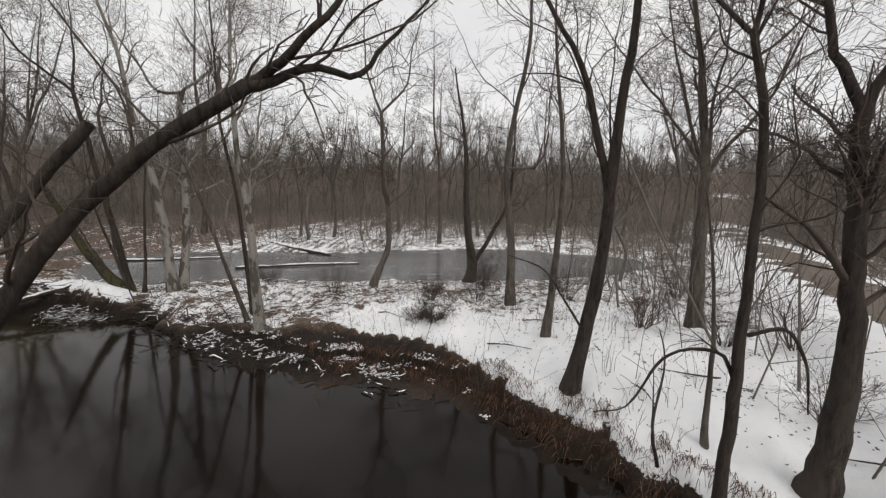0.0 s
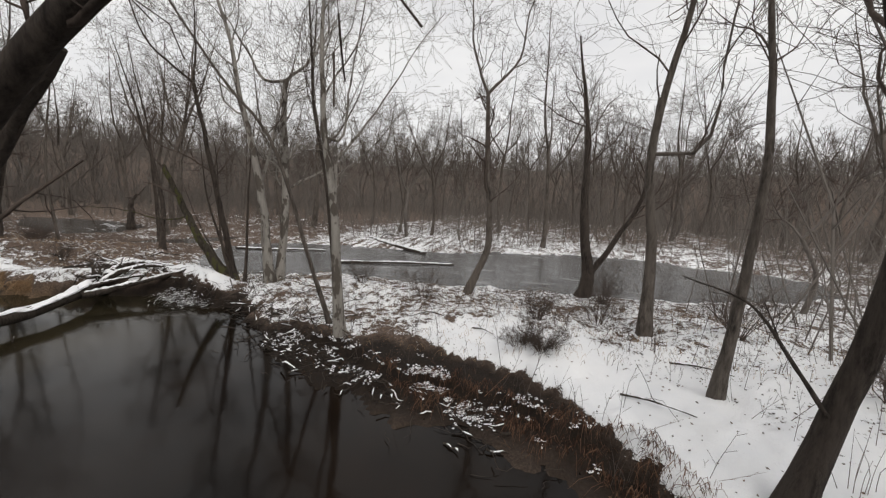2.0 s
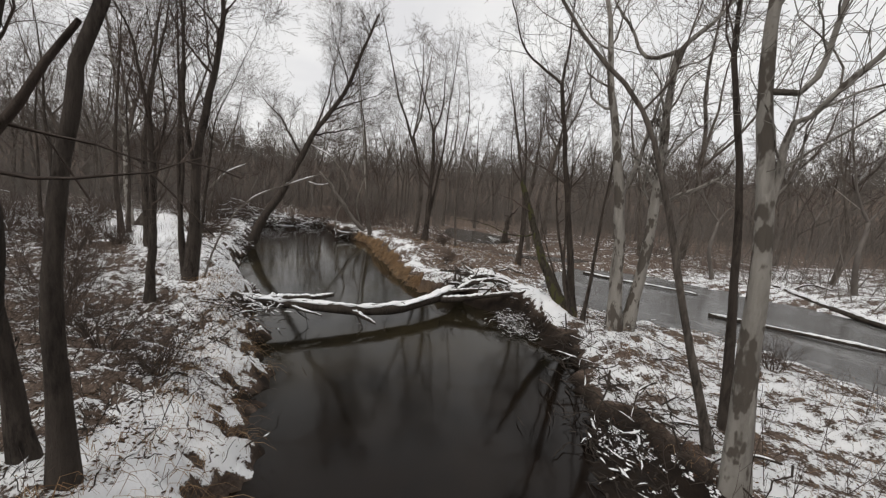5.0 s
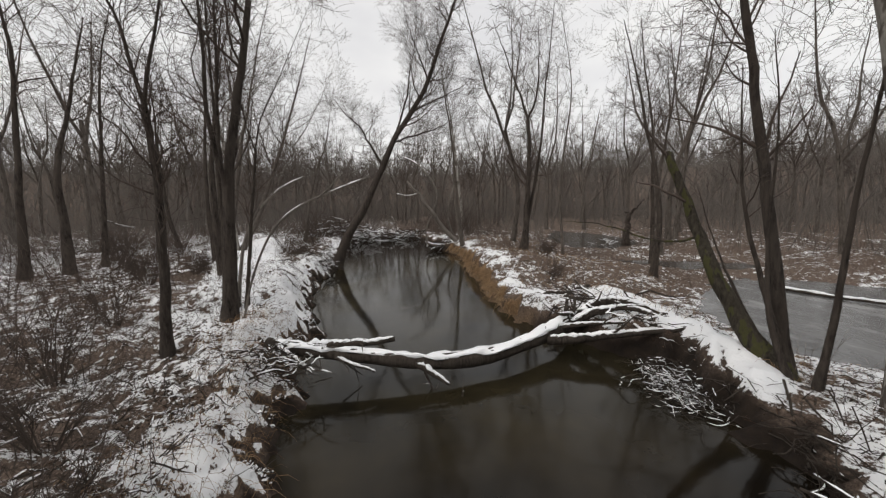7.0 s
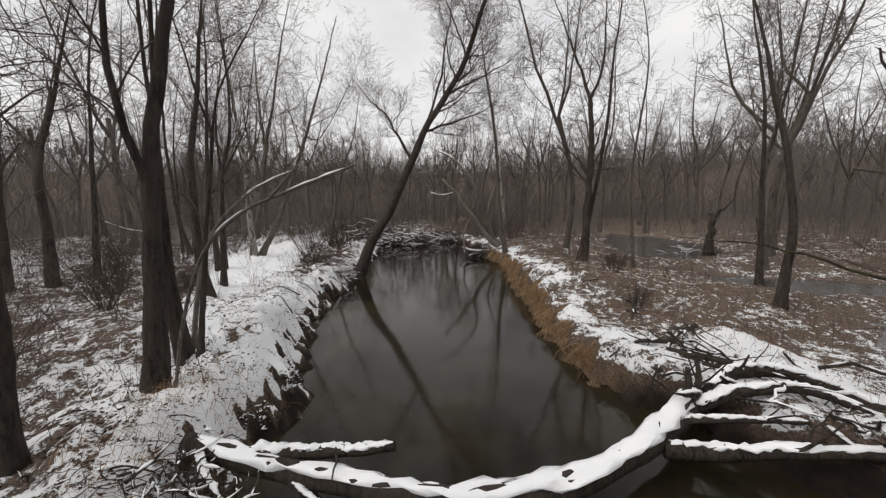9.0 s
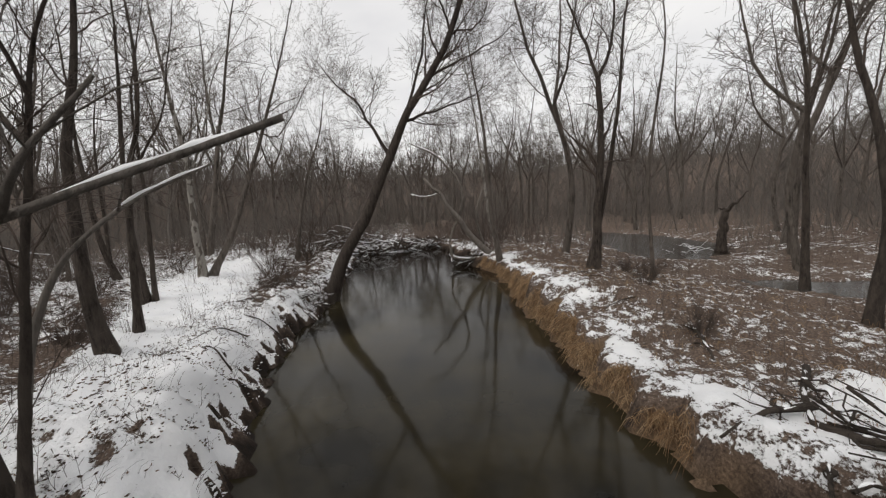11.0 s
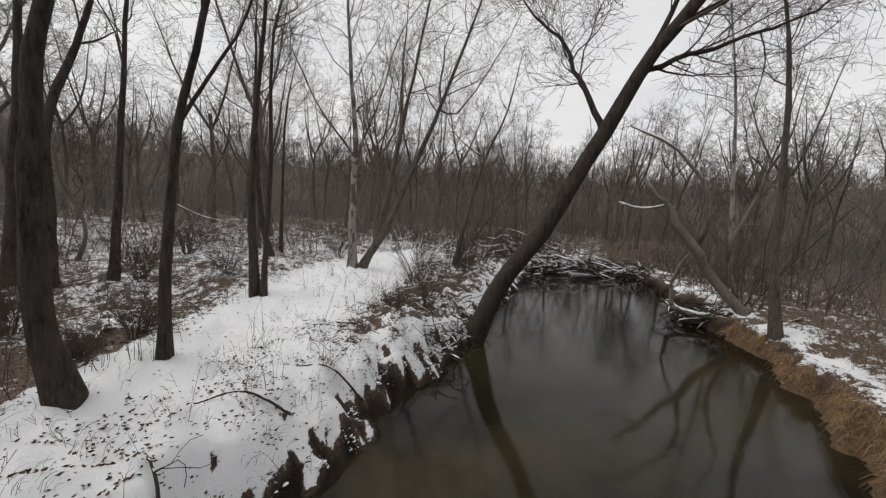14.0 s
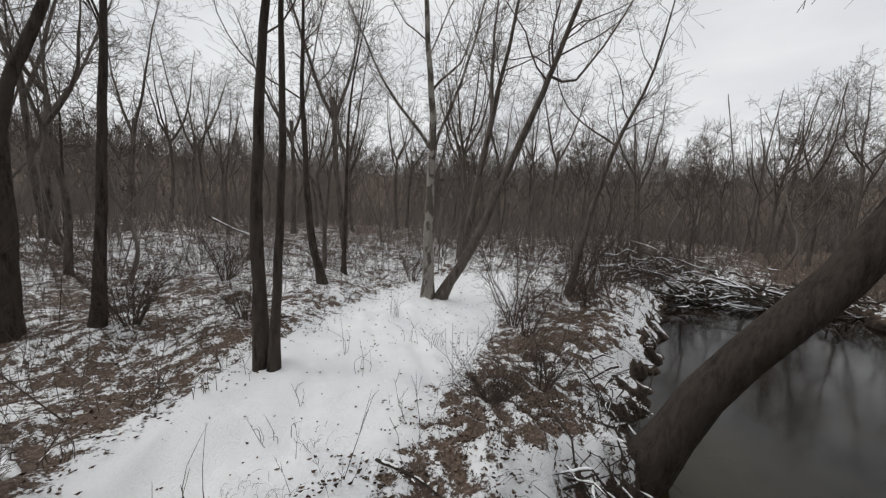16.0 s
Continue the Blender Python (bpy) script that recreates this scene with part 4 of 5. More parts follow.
# ---- fallen wood, snow caps and brush ----
def cap(P, R, rng, thick=0.05, breaks=0.25, wide=0.66, m_=40, k=9):
    """Snow lying along the upper side of rods, in broken ragged runs."""
    bats = []
    wave = lambda n, w: np.convolve(rng.normal(0, 1, n + 6), np.ones(w) / w, "same")[3:-3]
    for p, r in zip(np.asarray(P, float), np.asarray(R, float)):
        p, r = curve(p, m_), np.interp(np.linspace(0, 1, m_), np.linspace(0, 1, len(r)), r)
        flat = np.gradient(p, axis=0)
        flat = np.abs(flat[:, 2]) / (np.linalg.norm(flat, axis=1) + 1e-9)
        keep = (np.convolve(rng.uniform(0, 1, m_), np.ones(4) / 4, "same") > breaks) & (flat < 0.62)
        i = 0
        while i < m_:
            if not keep[i]:
                i += 1
                continue
            j = i
            while j < m_ and keep[j]:
                j += 1
            n = j - i
            if n >= 3:
                q, rr = p[i:j], r[i:j]
                t = np.gradient(q, axis=0)
                t /= np.linalg.norm(t, axis=1, keepdims=True)
                s = np.cross(t, (0, 0, 1.0))
                s /= np.linalg.norm(s, axis=1, keepdims=True) + 1e-9
                up = np.cross(s, t)
                fade = np.minimum(1, np.minimum(np.arange(n), np.arange(n)[::-1]) / 1.6 + 0.1)
                w = rr * wide * fade * np.clip(1 + 0.42 * wave(n, 3), 0.35, 1.4)
                h = (thick * np.clip(0.75 + 0.6 * wave(n, 3), 0.25, 1.3) + 0.2 * rr) * fade
                an = np.arange(k) * 2 * np.pi / k
                c = q + up * (rr * 0.80)[:, None] + s * (rr * 0.22 * wave(n, 4))[:, None]
                V = c[:, None] + w[:, None, None] * np.cos(an)[None, :, None] * s[:, None] + h[:, None, None] * np.sin(an)[None, :, None] * up[:, None]
                V = V + rng.normal(0, 1, V.shape) * (0.15 * rr * fade)[:, None, None]
                a = (np.arange(n - 1)[:, None]) * k
                b_ = np.arange(k)[None]
                F = np.stack([a + b_, a + (b_ + 1) % k, a + k + (b_ + 1) % k, a + k + b_], -1).reshape(-1, 4)
                bats.append((V.reshape(-1, 3), F))
            i = j + 1
    return bats


def fallen(name, label, category, lines, seed, bark="dead", snow=0.05, breaks=0.2, twigs=0, wob=0.1, wide=0.66):
    """A fallen log: the first line is its stem, the others its branches. Each line: radius at its start, at its end, points."""
    rng = np.random.default_rng(seed)
    root = holder(name, label, category)
    for k, (ra, rb, pts) in enumerate(lines):
        n = 20 if k == 0 else 10
        P = curve(pts, n, rng, ra * wob)
        R = np.linspace(ra, rb, n) * (1 + rng.normal(0, 0.05, n))
        Q = np.vstack([P[0], P, P[-1]])
        V, F = tubes(Q[None], np.concatenate([[R[0] * 0.1], R, [R[-1] * 0.1]])[None], 12 if k == 0 else 7)
        part("log" if k == 0 else "branch", V, F, BARK[bark], root)
        if snow:
            for c in cap(P[None], R[None], rng, snow * (1 if k == 0 else 0.6), breaks, wide):
                part("snow_cap", *c, SNOW, root, "strip of fresh snow")
        if twigs and k:
            a, ar = sprout(P[None], R[None], twigs, 0.2, 1.0, (25, 70), 0.7, 0.4, 4, rng, 0.03, 0.25)
            part("twig_spray", *tubes(a, np.maximum(ar, 0.004), 4), BARK[bark], root)["kind"] = "stuff"
    return root


fallen("fallen_log", "snow-topped fallen trunk bridging the creek between both banks", "log", [
    (0.13, 0.19, [(-15.2, 4.6, 0.8), (-14.95, 5.4, 0.66), (-14.7, 6.4, 0.54), (-14.5, 7.4, 0.46), (-14.45, 8.5, 0.4), (-14.7, 9.5, 0.38), (-15.2, 10.6, 0.43), (-15.8, 11.5, 0.5), (-16.5, 12.2, 0.45)]),
    (0.09, 0.03, [(-14.48, 7.6, 0.48), (-14.25, 7.95, 0.36), (-13.95, 8.35, 0.16)]),
    (0.10, 0.06, [(-15.0, 5.5, 0.76), (-14.95, 6.2, 0.77), (-15.0, 6.8, 0.76), (-14.95, 7.3, 0.8)]),
    (0.055, 0.02, [(-14.75, 6.0, 0.6), (-14.5, 6.4, 0.5), (-14.35, 6.9, 0.36)]),
    (0.10, 0.035, [(-15.9, 11.7, 0.5), (-16.0, 11.8, 0.85), (-16.15, 11.85, 1.12)]),
    (0.07, 0.03, [(-16.1, 11.9, 0.6), (-16.3, 12.15, 0.86), (-16.45, 12.2, 1.1)]),
    (0.13, 0.05, [(-15.2, 10.9, 0.42), (-14.95, 11.7, 0.5), (-14.75, 12.5, 0.6), (-14.55, 13.2, 0.7), (-14.2, 13.75, 0.86)]),
    (0.07, 0.03, [(-15.6, 11.4, 0.55), (-15.4, 12.1, 0.66), (-15.2, 12.9, 0.72)]),
    (0.16, 0.07, [(-16.3, 12.1, 0.5), (-16.45, 12.7, 0.82), (-16.3, 13.3, 0.98), (-15.9, 13.8, 0.9), (-15.3, 14.1, 0.8)]),
    (0.12, 0.05, [(-16.0, 11.9, 0.5), (-15.9, 12.6, 0.82), (-15.7, 13.3, 0.92), (-15.0, 13.7, 0.85)]),
    (0.06, 0.02, [(-14.95, 4.9, 0.8), (-14.5, 5.3, 0.72), (-14.2, 5.7, 0.5)]),
], 31, "dead", 0.036, 0.0, 3, wide=0.76)
fallen("forked_fallen_tree", "pale fallen tree rising forked from the grassy bank", "tree", [
    (0.24, 0.07, [(-36.0, 13.51, 0.1), (-36.0, 12.11, 1.23), (-36.0, 10.64, 3.05), (-36.0, 9.51, 4.55), (-36.0, 8.63, 5.41)]),
    (0.15, 0.10, [(-36.0, 12.66, 0.04), (-36.0, 11.29, 0.33), (-36.0, 10.08, 0.62)]),
    (0.09, 0.04, [(-36.0, 10.08, 0.62), (-36.0, 10.09, 1.77), (-36.0, 10.46, 2.75)]),
    (0.05, 0.02, [(-36.0, 9.51, 4.55), (-36.0, 8.7, 4.36), (-36.0, 7.75, 4.52)]),
    (0.11, 0.03, [(-36.0, 10.64, 3.05), (-36.0, 10.81, 4.76), (-36.0, 9.67, 6.43), (-36.0, 7.87, 7.48)]),
    (0.08, 0.03, [(-36.0, 13.43, -0.31), (-36.0, 12.75, -1.12), (-36.0, 13.22, -1.34)]),
    (0.11, 0.06, [(-36.0, 12.99, -0.34), (-36.0, 11.96, -0.55), (-36.0, 10.58, -0.18)]),
    (0.10, 0.03, [(-36.0, 12.11, 1.23), (-36.0, 11.67, 3.05), (-36.0, 12.23, 5.12), (-36.0, 11.65, 6.8)]),
], 32, "grey", 0.06, 0.1, 5, 0.3, wide=0.8)
fallen("pond_log", "long snow-dusted log frozen into the pond edge", "log", [(0.16, 0.1, [(-14.6, 29.6, 0.45), (-11.5, 27.6, 0.4), (-8.5, 25.7, 0.32)]), (0.07, 0.02, [(-13.5, 28.8, 0.45), (-13.0, 29.6, 0.9), (-12.2, 30.2, 0.8)])], 33)
fallen("pond_log", "slim snow-topped log lying on the grey ice", "log", [(0.08, 0.04, [(-12.0, 20.3, 0.3), (-9.0, 21.7, 0.3), (-5.9, 22.9, 0.28)])], 34, "dead", 0.04, 0.1)
fallen("pond_log", "slim snow-topped log lying on the grey ice", "log", [(0.07, 0.03, [(-19.5, 21.5, 0.3), (-17.0, 22.3, 0.3), (-14.5, 23.6, 0.28)])], 35, "dead", 0.04, 0.1)
fallen("fallen_log", "snow-covered fallen log beside the snowy clearing", "log", [(0.12, 0.07, [(-23.6, -2.3, 0.98), (-23.9, -1.2, 1.0), (-24.1, -0.1, 0.96)]), (0.05, 0.02, [(-23.8, -1.6, 1.0), (-23.3, -1.3, 1.15), (-23.0, -0.9, 1.1)])], 36)
fallen("fallen_branch", "bare fallen branch on the marshy bank", "branch", [(0.06, 0.02, [(-22.2, 14.3, 0.6), (-20.9, 13.6, 0.75), (-19.7, 12.9, 0.75)]), (0.03, 0.01, [(-21.2, 13.8, 0.7), (-20.9, 13.2, 1.0)])], 37, "dead", 0.02, 0.5, 4)
fallen("fallen_branch", "snowy fallen limbs heaped by the grassy bank", "branch", [(0.06, 0.02, [(-19.2, 14.2, 0.7), (-18.3, 13.1, 0.8), (-17.2, 12.1, 0.72), (-16.7, 11.6, 0.5)]), (0.06, 0.02, [(-18.0, 12.9, 0.8), (-17.9, 12.0, 0.85), (-18.0, 11.5, 0.5)]), (0.06, 0.02, [(-17.6, 12.5, 0.8), (-16.6, 13.0, 0.95), (-15.9, 13.9, 0.9)])], 38, "dead", 0.03, 0.45, 5)
fallen("dead_leaning_branch", "long dead branch arching from the brushy bank, lightly snowed", "branch", [
    (0.03, 0.018, [(-16.35, 3.65, 0.7), (-16.05, 4.15, 2.2), (-15.65, 4.8, 3.25), (-15.35, 5.5, 3.75), (-15.3, 5.85, 3.9), (-15.5, 6.45, 4.15), (-15.62, 6.88, 4.33)]),
    (0.02, 0.008, [(-15.3, 5.85, 3.9), (-15.15, 6.1, 4.1), (-15.2, 6.35, 4.4)]),
], 39, "grey", 0.022, 0.33, 3)
fallen("dead_leaning_branch", "crooked dead branch arching from the bank, lined with snow", "branch", [
    (0.06, 0.016, [(-17.9, 3.0, 0.7), (-18.1, 3.15, 2.4), (-18.3, 3.45, 3.4), (-18.75, 3.85, 4.0), (-19.2, 4.1, 4.3), (-19.64, 4.63, 4.65)]),
    (0.02, 0.006, [(-18.75, 3.85, 4.0), (-18.6, 4.1, 4.4), (-18.65, 4.2, 4.7)]),
], 87, "grey", 0.022, 0.15, 3)
fallen("snapped_branch", "snapped twiggy branch caught among the trunks", "branch", [(0.025, 0.008, [(-28.6, -7.6, 3.3), (-29.2, -7.1, 2.9), (-29.8, -6.7, 2.7)])], 40, "dead", 0.02, 0.2)

# bowed branches low over the snowy bank
for seed, pts in ((51, [(2.95, 5.06, 2.2), (2.81, 5.19, 2.5), (2.38, 5.55, 2.27), (2.05, 5.83, 1.35), (1.68, 6.14, 1.05)]),
                  (52, [(3.0, 5.0, 2.8), (3.27, 4.8, 2.95), (3.43, 4.66, 2.6), (3.5, 4.6, 2.0)]),
                  (53, [(1.98, 7.64, 1.9), (1.55, 7.81, 2.56), (1.21, 7.94, 3.04), (0.56, 8.2, 3.25)]),
                  (54, [(2.4, 5.5, 0.6), (2.2, 5.4, 1.3), (2.6, 5.9, 2.0), (2.7, 6.3, 2.4)])):
    fallen("bowed_branch", "thin bowed branch over the snowy bank", "branch", [(0.028, 0.008, pts), (0.014, 0.004, [pts[1], tuple(np.array(pts[1]) * 0.5 + np.array(pts[2]) * 0.5 + (0, 0.2, 0.35))])], seed, "dark", 0, 0, 5)


def heap(name, label, category, centre, spread, count, length, seed, singles=40, top=0.6, snow=0.5, lean=0.25, snowy=0.018, rad=(0.006, 0.018)):
    """A heap of sticks: the larger ones each a piece, the rest joined, with snow on part of them."""
    rng = np.random.default_rng(seed)
    root = holder(name, label, category)
    cs = curve(centre, 40)
    c = cs[rng.integers(0, 40, count)] + rng.normal(0, 1, (count, 3)) * np.array(spread)
    c[:, 2] = np.abs(c[:, 2])
    main = cs[-1] - cs[0]
    a0 = math.atan2(main[1], main[0])
    an = a0 + rng.normal(0, 0.85, count)
    L = length * rng.uniform(0.35, 1.2, count)
    d = np.stack([np.cos(an), np.sin(an), rng.normal(0, lean, count)], -1) * L[:, None] * 0.5
    mid = c + rng.normal(0, 0.07, (count, 3)) * L[:, None] * 0.5
    jig = lambda f: rng.normal(0, 0.09, (count, 3)) * L[:, None] * f
    P = np.stack([c - d, c - d * 0.5 + jig(0.6), mid, c + d * 0.5 + jig(0.6), c + d + jig(0.8)], 1)
    P[:, :, 2] = np.clip(P[:, :, 2], 0.02, top + 0.6)
    R = (rad[0] + rad[1] * rng.uniform(0, 1, count) ** 2.5)[:, None] * np.array([[1, 0.95, 0.85, 0.65, 0.3]])
    order = np.argsort(-L * R[:, 0])
    P, R = P[order], R[order]
    for k in range(min(singles, count)):
        part("stick", *tubes(P[k:k + 1], R[k:k + 1], 6), BARK["dead"], root)
    if count > singles:
        st = part("stick_litter", *tubes(P[singles:], R[singles:], 4), BARK["dead"], root)
        st["kind"] = "stuff"
    k = int(count * snow)
    s = cap(P[:k], R[:k], rng, snowy, 0.42, 1.0, 14, 6)
    if s:
        part("snow_cap", *gather(s), SNOW, root, "snow along the upper sticks")["kind"] = "stuff"
    return root


heap("beaver_dam", "snow-dusted dam of heaped sticks across the creek", "dam", [(-44.2, 3.0, 0.4), (-45.6, 5.0, 0.4), (-47.2, 8.0, 0.35), (-47.6, 10.8, 0.3)], (0.9, 0.7, 0.36), 320, 2.3, 61, 70, 1.2, 0.42, 0.28, 0.035, (0.010, 0.05))
heap("stick_pile", "snowy pile of driftwood sticks beside the dam", "pile", [(-44.5, 1.6, 0.8), (-46.5, 2.6, 0.85), (-48.5, 3.4, 0.7)], (1.2, 0.8, 0.5), 190, 2.8, 62, 50, 2.0, 0.6, 0.25, 0.045, (0.012, 0.045))
heap("debris_raft", "raft of drowned twigs and snow at the muddy bank", "debris", [(-8.0, 10.9, 0.08), (-6.4, 10.5, 0.08), (-4.4, 10.0, 0.06), (-2.8, 9.6, 0.06), (-1.5, 9.0, 0.06)], (0.5, 0.42, 0.05), 620, 0.55, 63, 30, 0.2, 0.22, 0.12, 0.01)
heap("root_tangle", "tangle of roots and twigs under the leaning stems", "roots", [(-12.3, 13.5, 0.2), (-11.7, 13.5, 0.25), (-11.0, 13.3, 0.2), (-10.2, 13.0, 0.2)], (0.3, 0.3, 0.16), 260, 0.8, 64, 40, 0.6, 0.06, 0.5, 0.012, (0.006, 0.016))
heap("bank_brush", "dark brush hanging from the cut bank", "brush", [(-9.6, 12.2, 0.25), (-8.0, 11.7, 0.3), (-6.2, 11.2, 0.3)], (0.5, 0.4, 0.18), 150, 0.9, 65, 20, 0.8, 0.12, 0.5)
heap("bank_brush", "dark brush and snow at the foot of the leaning tree", "brush", [(-31.5, 3.0, 0.5), (-29.5, 3.4, 0.4), (-27.5, 3.3, 0.4)], (0.5, 0.35, 0.2), 170, 1.3, 66, 30, 1.0, 0.25, 0.35)
heap("log_end_brush", "snowy broken crown of the fallen trunk on the bank", "brush", [(-14.9, 4.2, 0.85), (-14.4, 5.0, 0.75), (-14.1, 5.6, 0.55)], (0.3, 0.3, 0.08), 90, 0.8, 68, 30, 1.0, 0.4, 0.2, 0.02)
heap("snowy_undergrowth", "low snow-laden brushwood on the creek bank", "brush", [(-8.6, 3.9, 0.92), (-10.5, 4.0, 0.94), (-12.6, 4.3, 0.94), (-14.4, 3.9, 0.94)], (0.6, 0.75, 0.10), 600, 0.30, 69, 20, 1.0, 0.14, 0.6, 0.02, (0.004, 0.007))
heap("snowy_undergrowth", "brown brushwood with snow on the leafy floor", "brush", [(-9.5, 1.4, 0.95), (-12.0, 1.6, 0.95), (-15.0, 2.2, 0.95)], (1.0, 0.9, 0.12), 500, 0.36, 70, 20, 1.1, 0.12, 0.6, 0.018, (0.004, 0.007))
heap("root_heap", "snowy broken roots where the fallen trunk meets the bank", "roots", [(-17.4, 13.4, 0.62), (-16.3, 12.9, 0.72), (-15.0, 13.4, 0.92), (-14.0, 13.9, 0.85)], (0.35, 0.35, 0.10), 70, 0.9, 79, 24, 1.0, 0.5, 0.3, 0.03, (0.007, 0.022))
heap("bank_litter", "twigs and snow littered over the low bank", "litter", [(-13.2, 14.2, 0.65), (-11.5, 14.6, 0.62), (-9.8, 14.6, 0.62)], (0.6, 0.7, 0.05), 220, 0.32, 80, 12, 0.3, 0.15, 0.3, 0.012, (0.004, 0.006))
heap("bank_branches", "snowy broken branches at the foot of the leaning tree", "branch", [(-28.6, 3.2, 0.75), (-27.9, 3.8, 0.6), (-27.3, 4.4, 0.35)], (0.3, 0.3, 0.10), 46, 1.1, 83, 24, 0.9, 0.3, 0.25, 0.018, (0.005, 0.016))
heap("twig_pile", "low drowned pile of twigs with snow under the bank", "pile", [(-14.0, 12.9, 0.12), (-13.5, 12.75, 0.2), (-13.0, 12.6, 0.14), (-12.6, 12.5, 0.1)], (0.3, 0.3, 0.06), 420, 0.5, 86, 26, 0.3, 0.45, 0.15, 0.009, (0.004, 0.009))
heap("root_tangle", "dark roots and driftwood under the fallen forked tree", "roots", [(-36.0, 12.9, 0.2), (-36.2, 11.8, 0.3), (-36.3, 10.6, 0.3)], (0.5, 0.4, 0.3), 220, 1.4, 88, 40, 1.1, 0.2, 0.35, 0.03, (0.010, 0.03))
heap("root_heap", "dark broken limbs and roots at the end of the fallen trunk", "roots", [(-18.0, 13.2, 0.7), (-17.2, 12.7, 0.75), (-16.4, 12.9, 0.85), (-15.6, 13.3, 0.85)], (0.4, 0.4, 0.14), 60, 1.2, 89, 40, 1.1, 0.45, 0.3, 0.02, (0.010, 0.045))
heap("ice_sticks", "sticks and a dead limb frozen at the backwater edge", "sticks", [(-34.5, 23.5, 0.4), (-33, 24.5, 0.4), (-31.5, 25.2, 0.4)], (0.5, 0.5, 0.2), 60, 1.8, 67, 20, 0.9, 0.3, 0.3)

fallen("floating_twig", "bent twig standing out of the dark water", "twig", [(0.010, 0.004, [(-14.17, 8.08, -0.05), (-14.12, 7.98, 0.12), (-14.07, 7.83, 0.16)]), (0.008, 0.003, [(-14.17, 8.08, -0.05), (-14.05, 8.13, 0.13), (-13.97, 8.12, 0.2)])], 84, "grey", 0.008, 0.4)
fallen("floating_twig", "snow-tipped broken twig standing out of the water", "twig", [(0.022, 0.012, [(-13.77, 8.56, -0.05), (-13.73, 8.57, 0.08), (-13.67, 8.58, 0.14)]), (0.008, 0.003, [(-13.77, 8.56, -0.05), (-13.87, 8.6, 0.18), (-13.93, 8.62, 0.32)])], 85, "dead", 0.02, 0.1)


def lumps(name, label, x, y, z, r, seed):
    """Small rounded lumps of snow."""
    rng = np.random.default_rng(seed)
    n = len(x)
    th = np.array([0.0, 0.35, 0.7, 1.0]) * np.pi / 2
    an = np.arange(7) * 2 * np.pi / 7
    rr = r[:, None, None] * (1 + rng.normal(0, 0.3, (n, 4, 7)))
    V = np.zeros((n, 4, 7, 3))
    sx = rng.uniform(0.6, 1.7, n)[:, None, None]
    V[..., 0] = x[:, None, None] + rr * np.cos(th)[None, :, None] * np.cos(an)[None, None] * sx
    V[..., 1] = y[:, None, None] + rr * np.cos(th)[None, :, None] * np.sin(an)[None, None] / sx
    V[..., 2] = z[:, None, None] + rr * np.sin(th)[None, :, None] * 0.42 - 0.012
    i = (np.arange(n)[:, None, None] * 4 + np.arange(3)[None, :, None]) * 7
    j = np.arange(7)[None, None]
    F = np.stack([i + j, i + (j + 1) % 7, i + 7 + (j + 1) % 7, i + 7 + j], -1).reshape(-1, 4)
    return tagged(mesh_object(name, V.reshape(-1, 3), F, SNOW), label, "snow", kind="stuff")


def scatter(n, x0, x1, y0, y1, seed, keep):
    rng = np.random.default_rng(seed)
    x, y = rng.uniform(x0, x1, n * 6), rng.uniform(y0, y1, n * 6)
    L = land(x, y)
    ok = keep(x, y, *L[1:], rng.uniform(0, 1, n * 6))
    return x[ok][:n], y[ok][:n], L[0][ok][:n], rng


def clustered(n, per, spread, *where):
    x, y, z, rng = scatter(n, *where)
    x, y = np.repeat(x, per) + rng.normal(0, spread, len(x) * per), np.repeat(y, per) + rng.normal(0, spread, len(y) * per)
    return x, y, np.maximum(land(x, y)[0], 0.0), rng


x, y, z, rng = clustered(420, 24, 0.06, -44, -6, 1.5, 6.5, 71, lambda x, y, c, m_, s, t, dc, dp, u: (dc > 0.1) & (dc < 1.2) & (m_ > 0.2))
lumps("bank_snow", "clotted snow on tufts along the creek bank", x, y, z + rng.uniform(0, 0.04, len(x)), 0.006 + 0.026 * rng.uniform(0, 1, len(x)) ** 2.5, 72)
x, y, z, rng = clustered(60, 18, 0.05, -19, 1, 7, 16, 73, lambda x, y, c, m_, s, t, dc, dp, u: (dc > 0.2) & (dc < 1.5))
lumps("bank_snow", "clotted snow on twigs along the muddy bank", x, y, z + rng.uniform(0, 0.04, len(x)), rng.uniform(0.007, 0.024, len(x)), 74)
rng = np.random.default_rng(75)
x, y = [], []
for cx, cy, spread, n in ((-3.3, 10.0, 0.22, 46), (-2.3, 9.2, 0.2, 34), (-1.3, 9.6, 0.22, 16), (-4.7, 9.9, 0.3, 18), (-6.2, 10.9, 0.4, 26), (-7.6, 11.0, 0.3, 26), (-13.6, 12.8, 0.2, 70), (-13.0, 12.6, 0.18, 50)):
    for q in range(n * 2):
        ux, uy, a = cx + rng.normal(0, spread), cy + rng.normal(0, spread * 0.7), rng.uniform(0, 6.28)
        run = np.linspace(0, rng.uniform(0.04, 0.22), 9)
        x.append(ux + run * math.cos(a) + rng.normal(0, 0.010, 9))
        y.append(uy + run * math.sin(a) + rng.normal(0, 0.010, 9))
x, y = np.concatenate(x), np.concatenate(y)
lumps("raft_snow", "clots of snow on the drowned twigs", x, y, np.maximum(land(x, y)[0], 0) + rng.uniform(0.01, 0.07, len(x)), 0.004 + 0.018 * rng.uniform(0, 1, len(x)) ** 2, 76)
x, y, z, rng = clustered(240, 9, 0.08, -48, 12, -8, 20, 77, lambda x, y, c, m_, s, t, dc, dp, u: (dc > 0.8) & (dp > 0.5) & (c < 0.56))
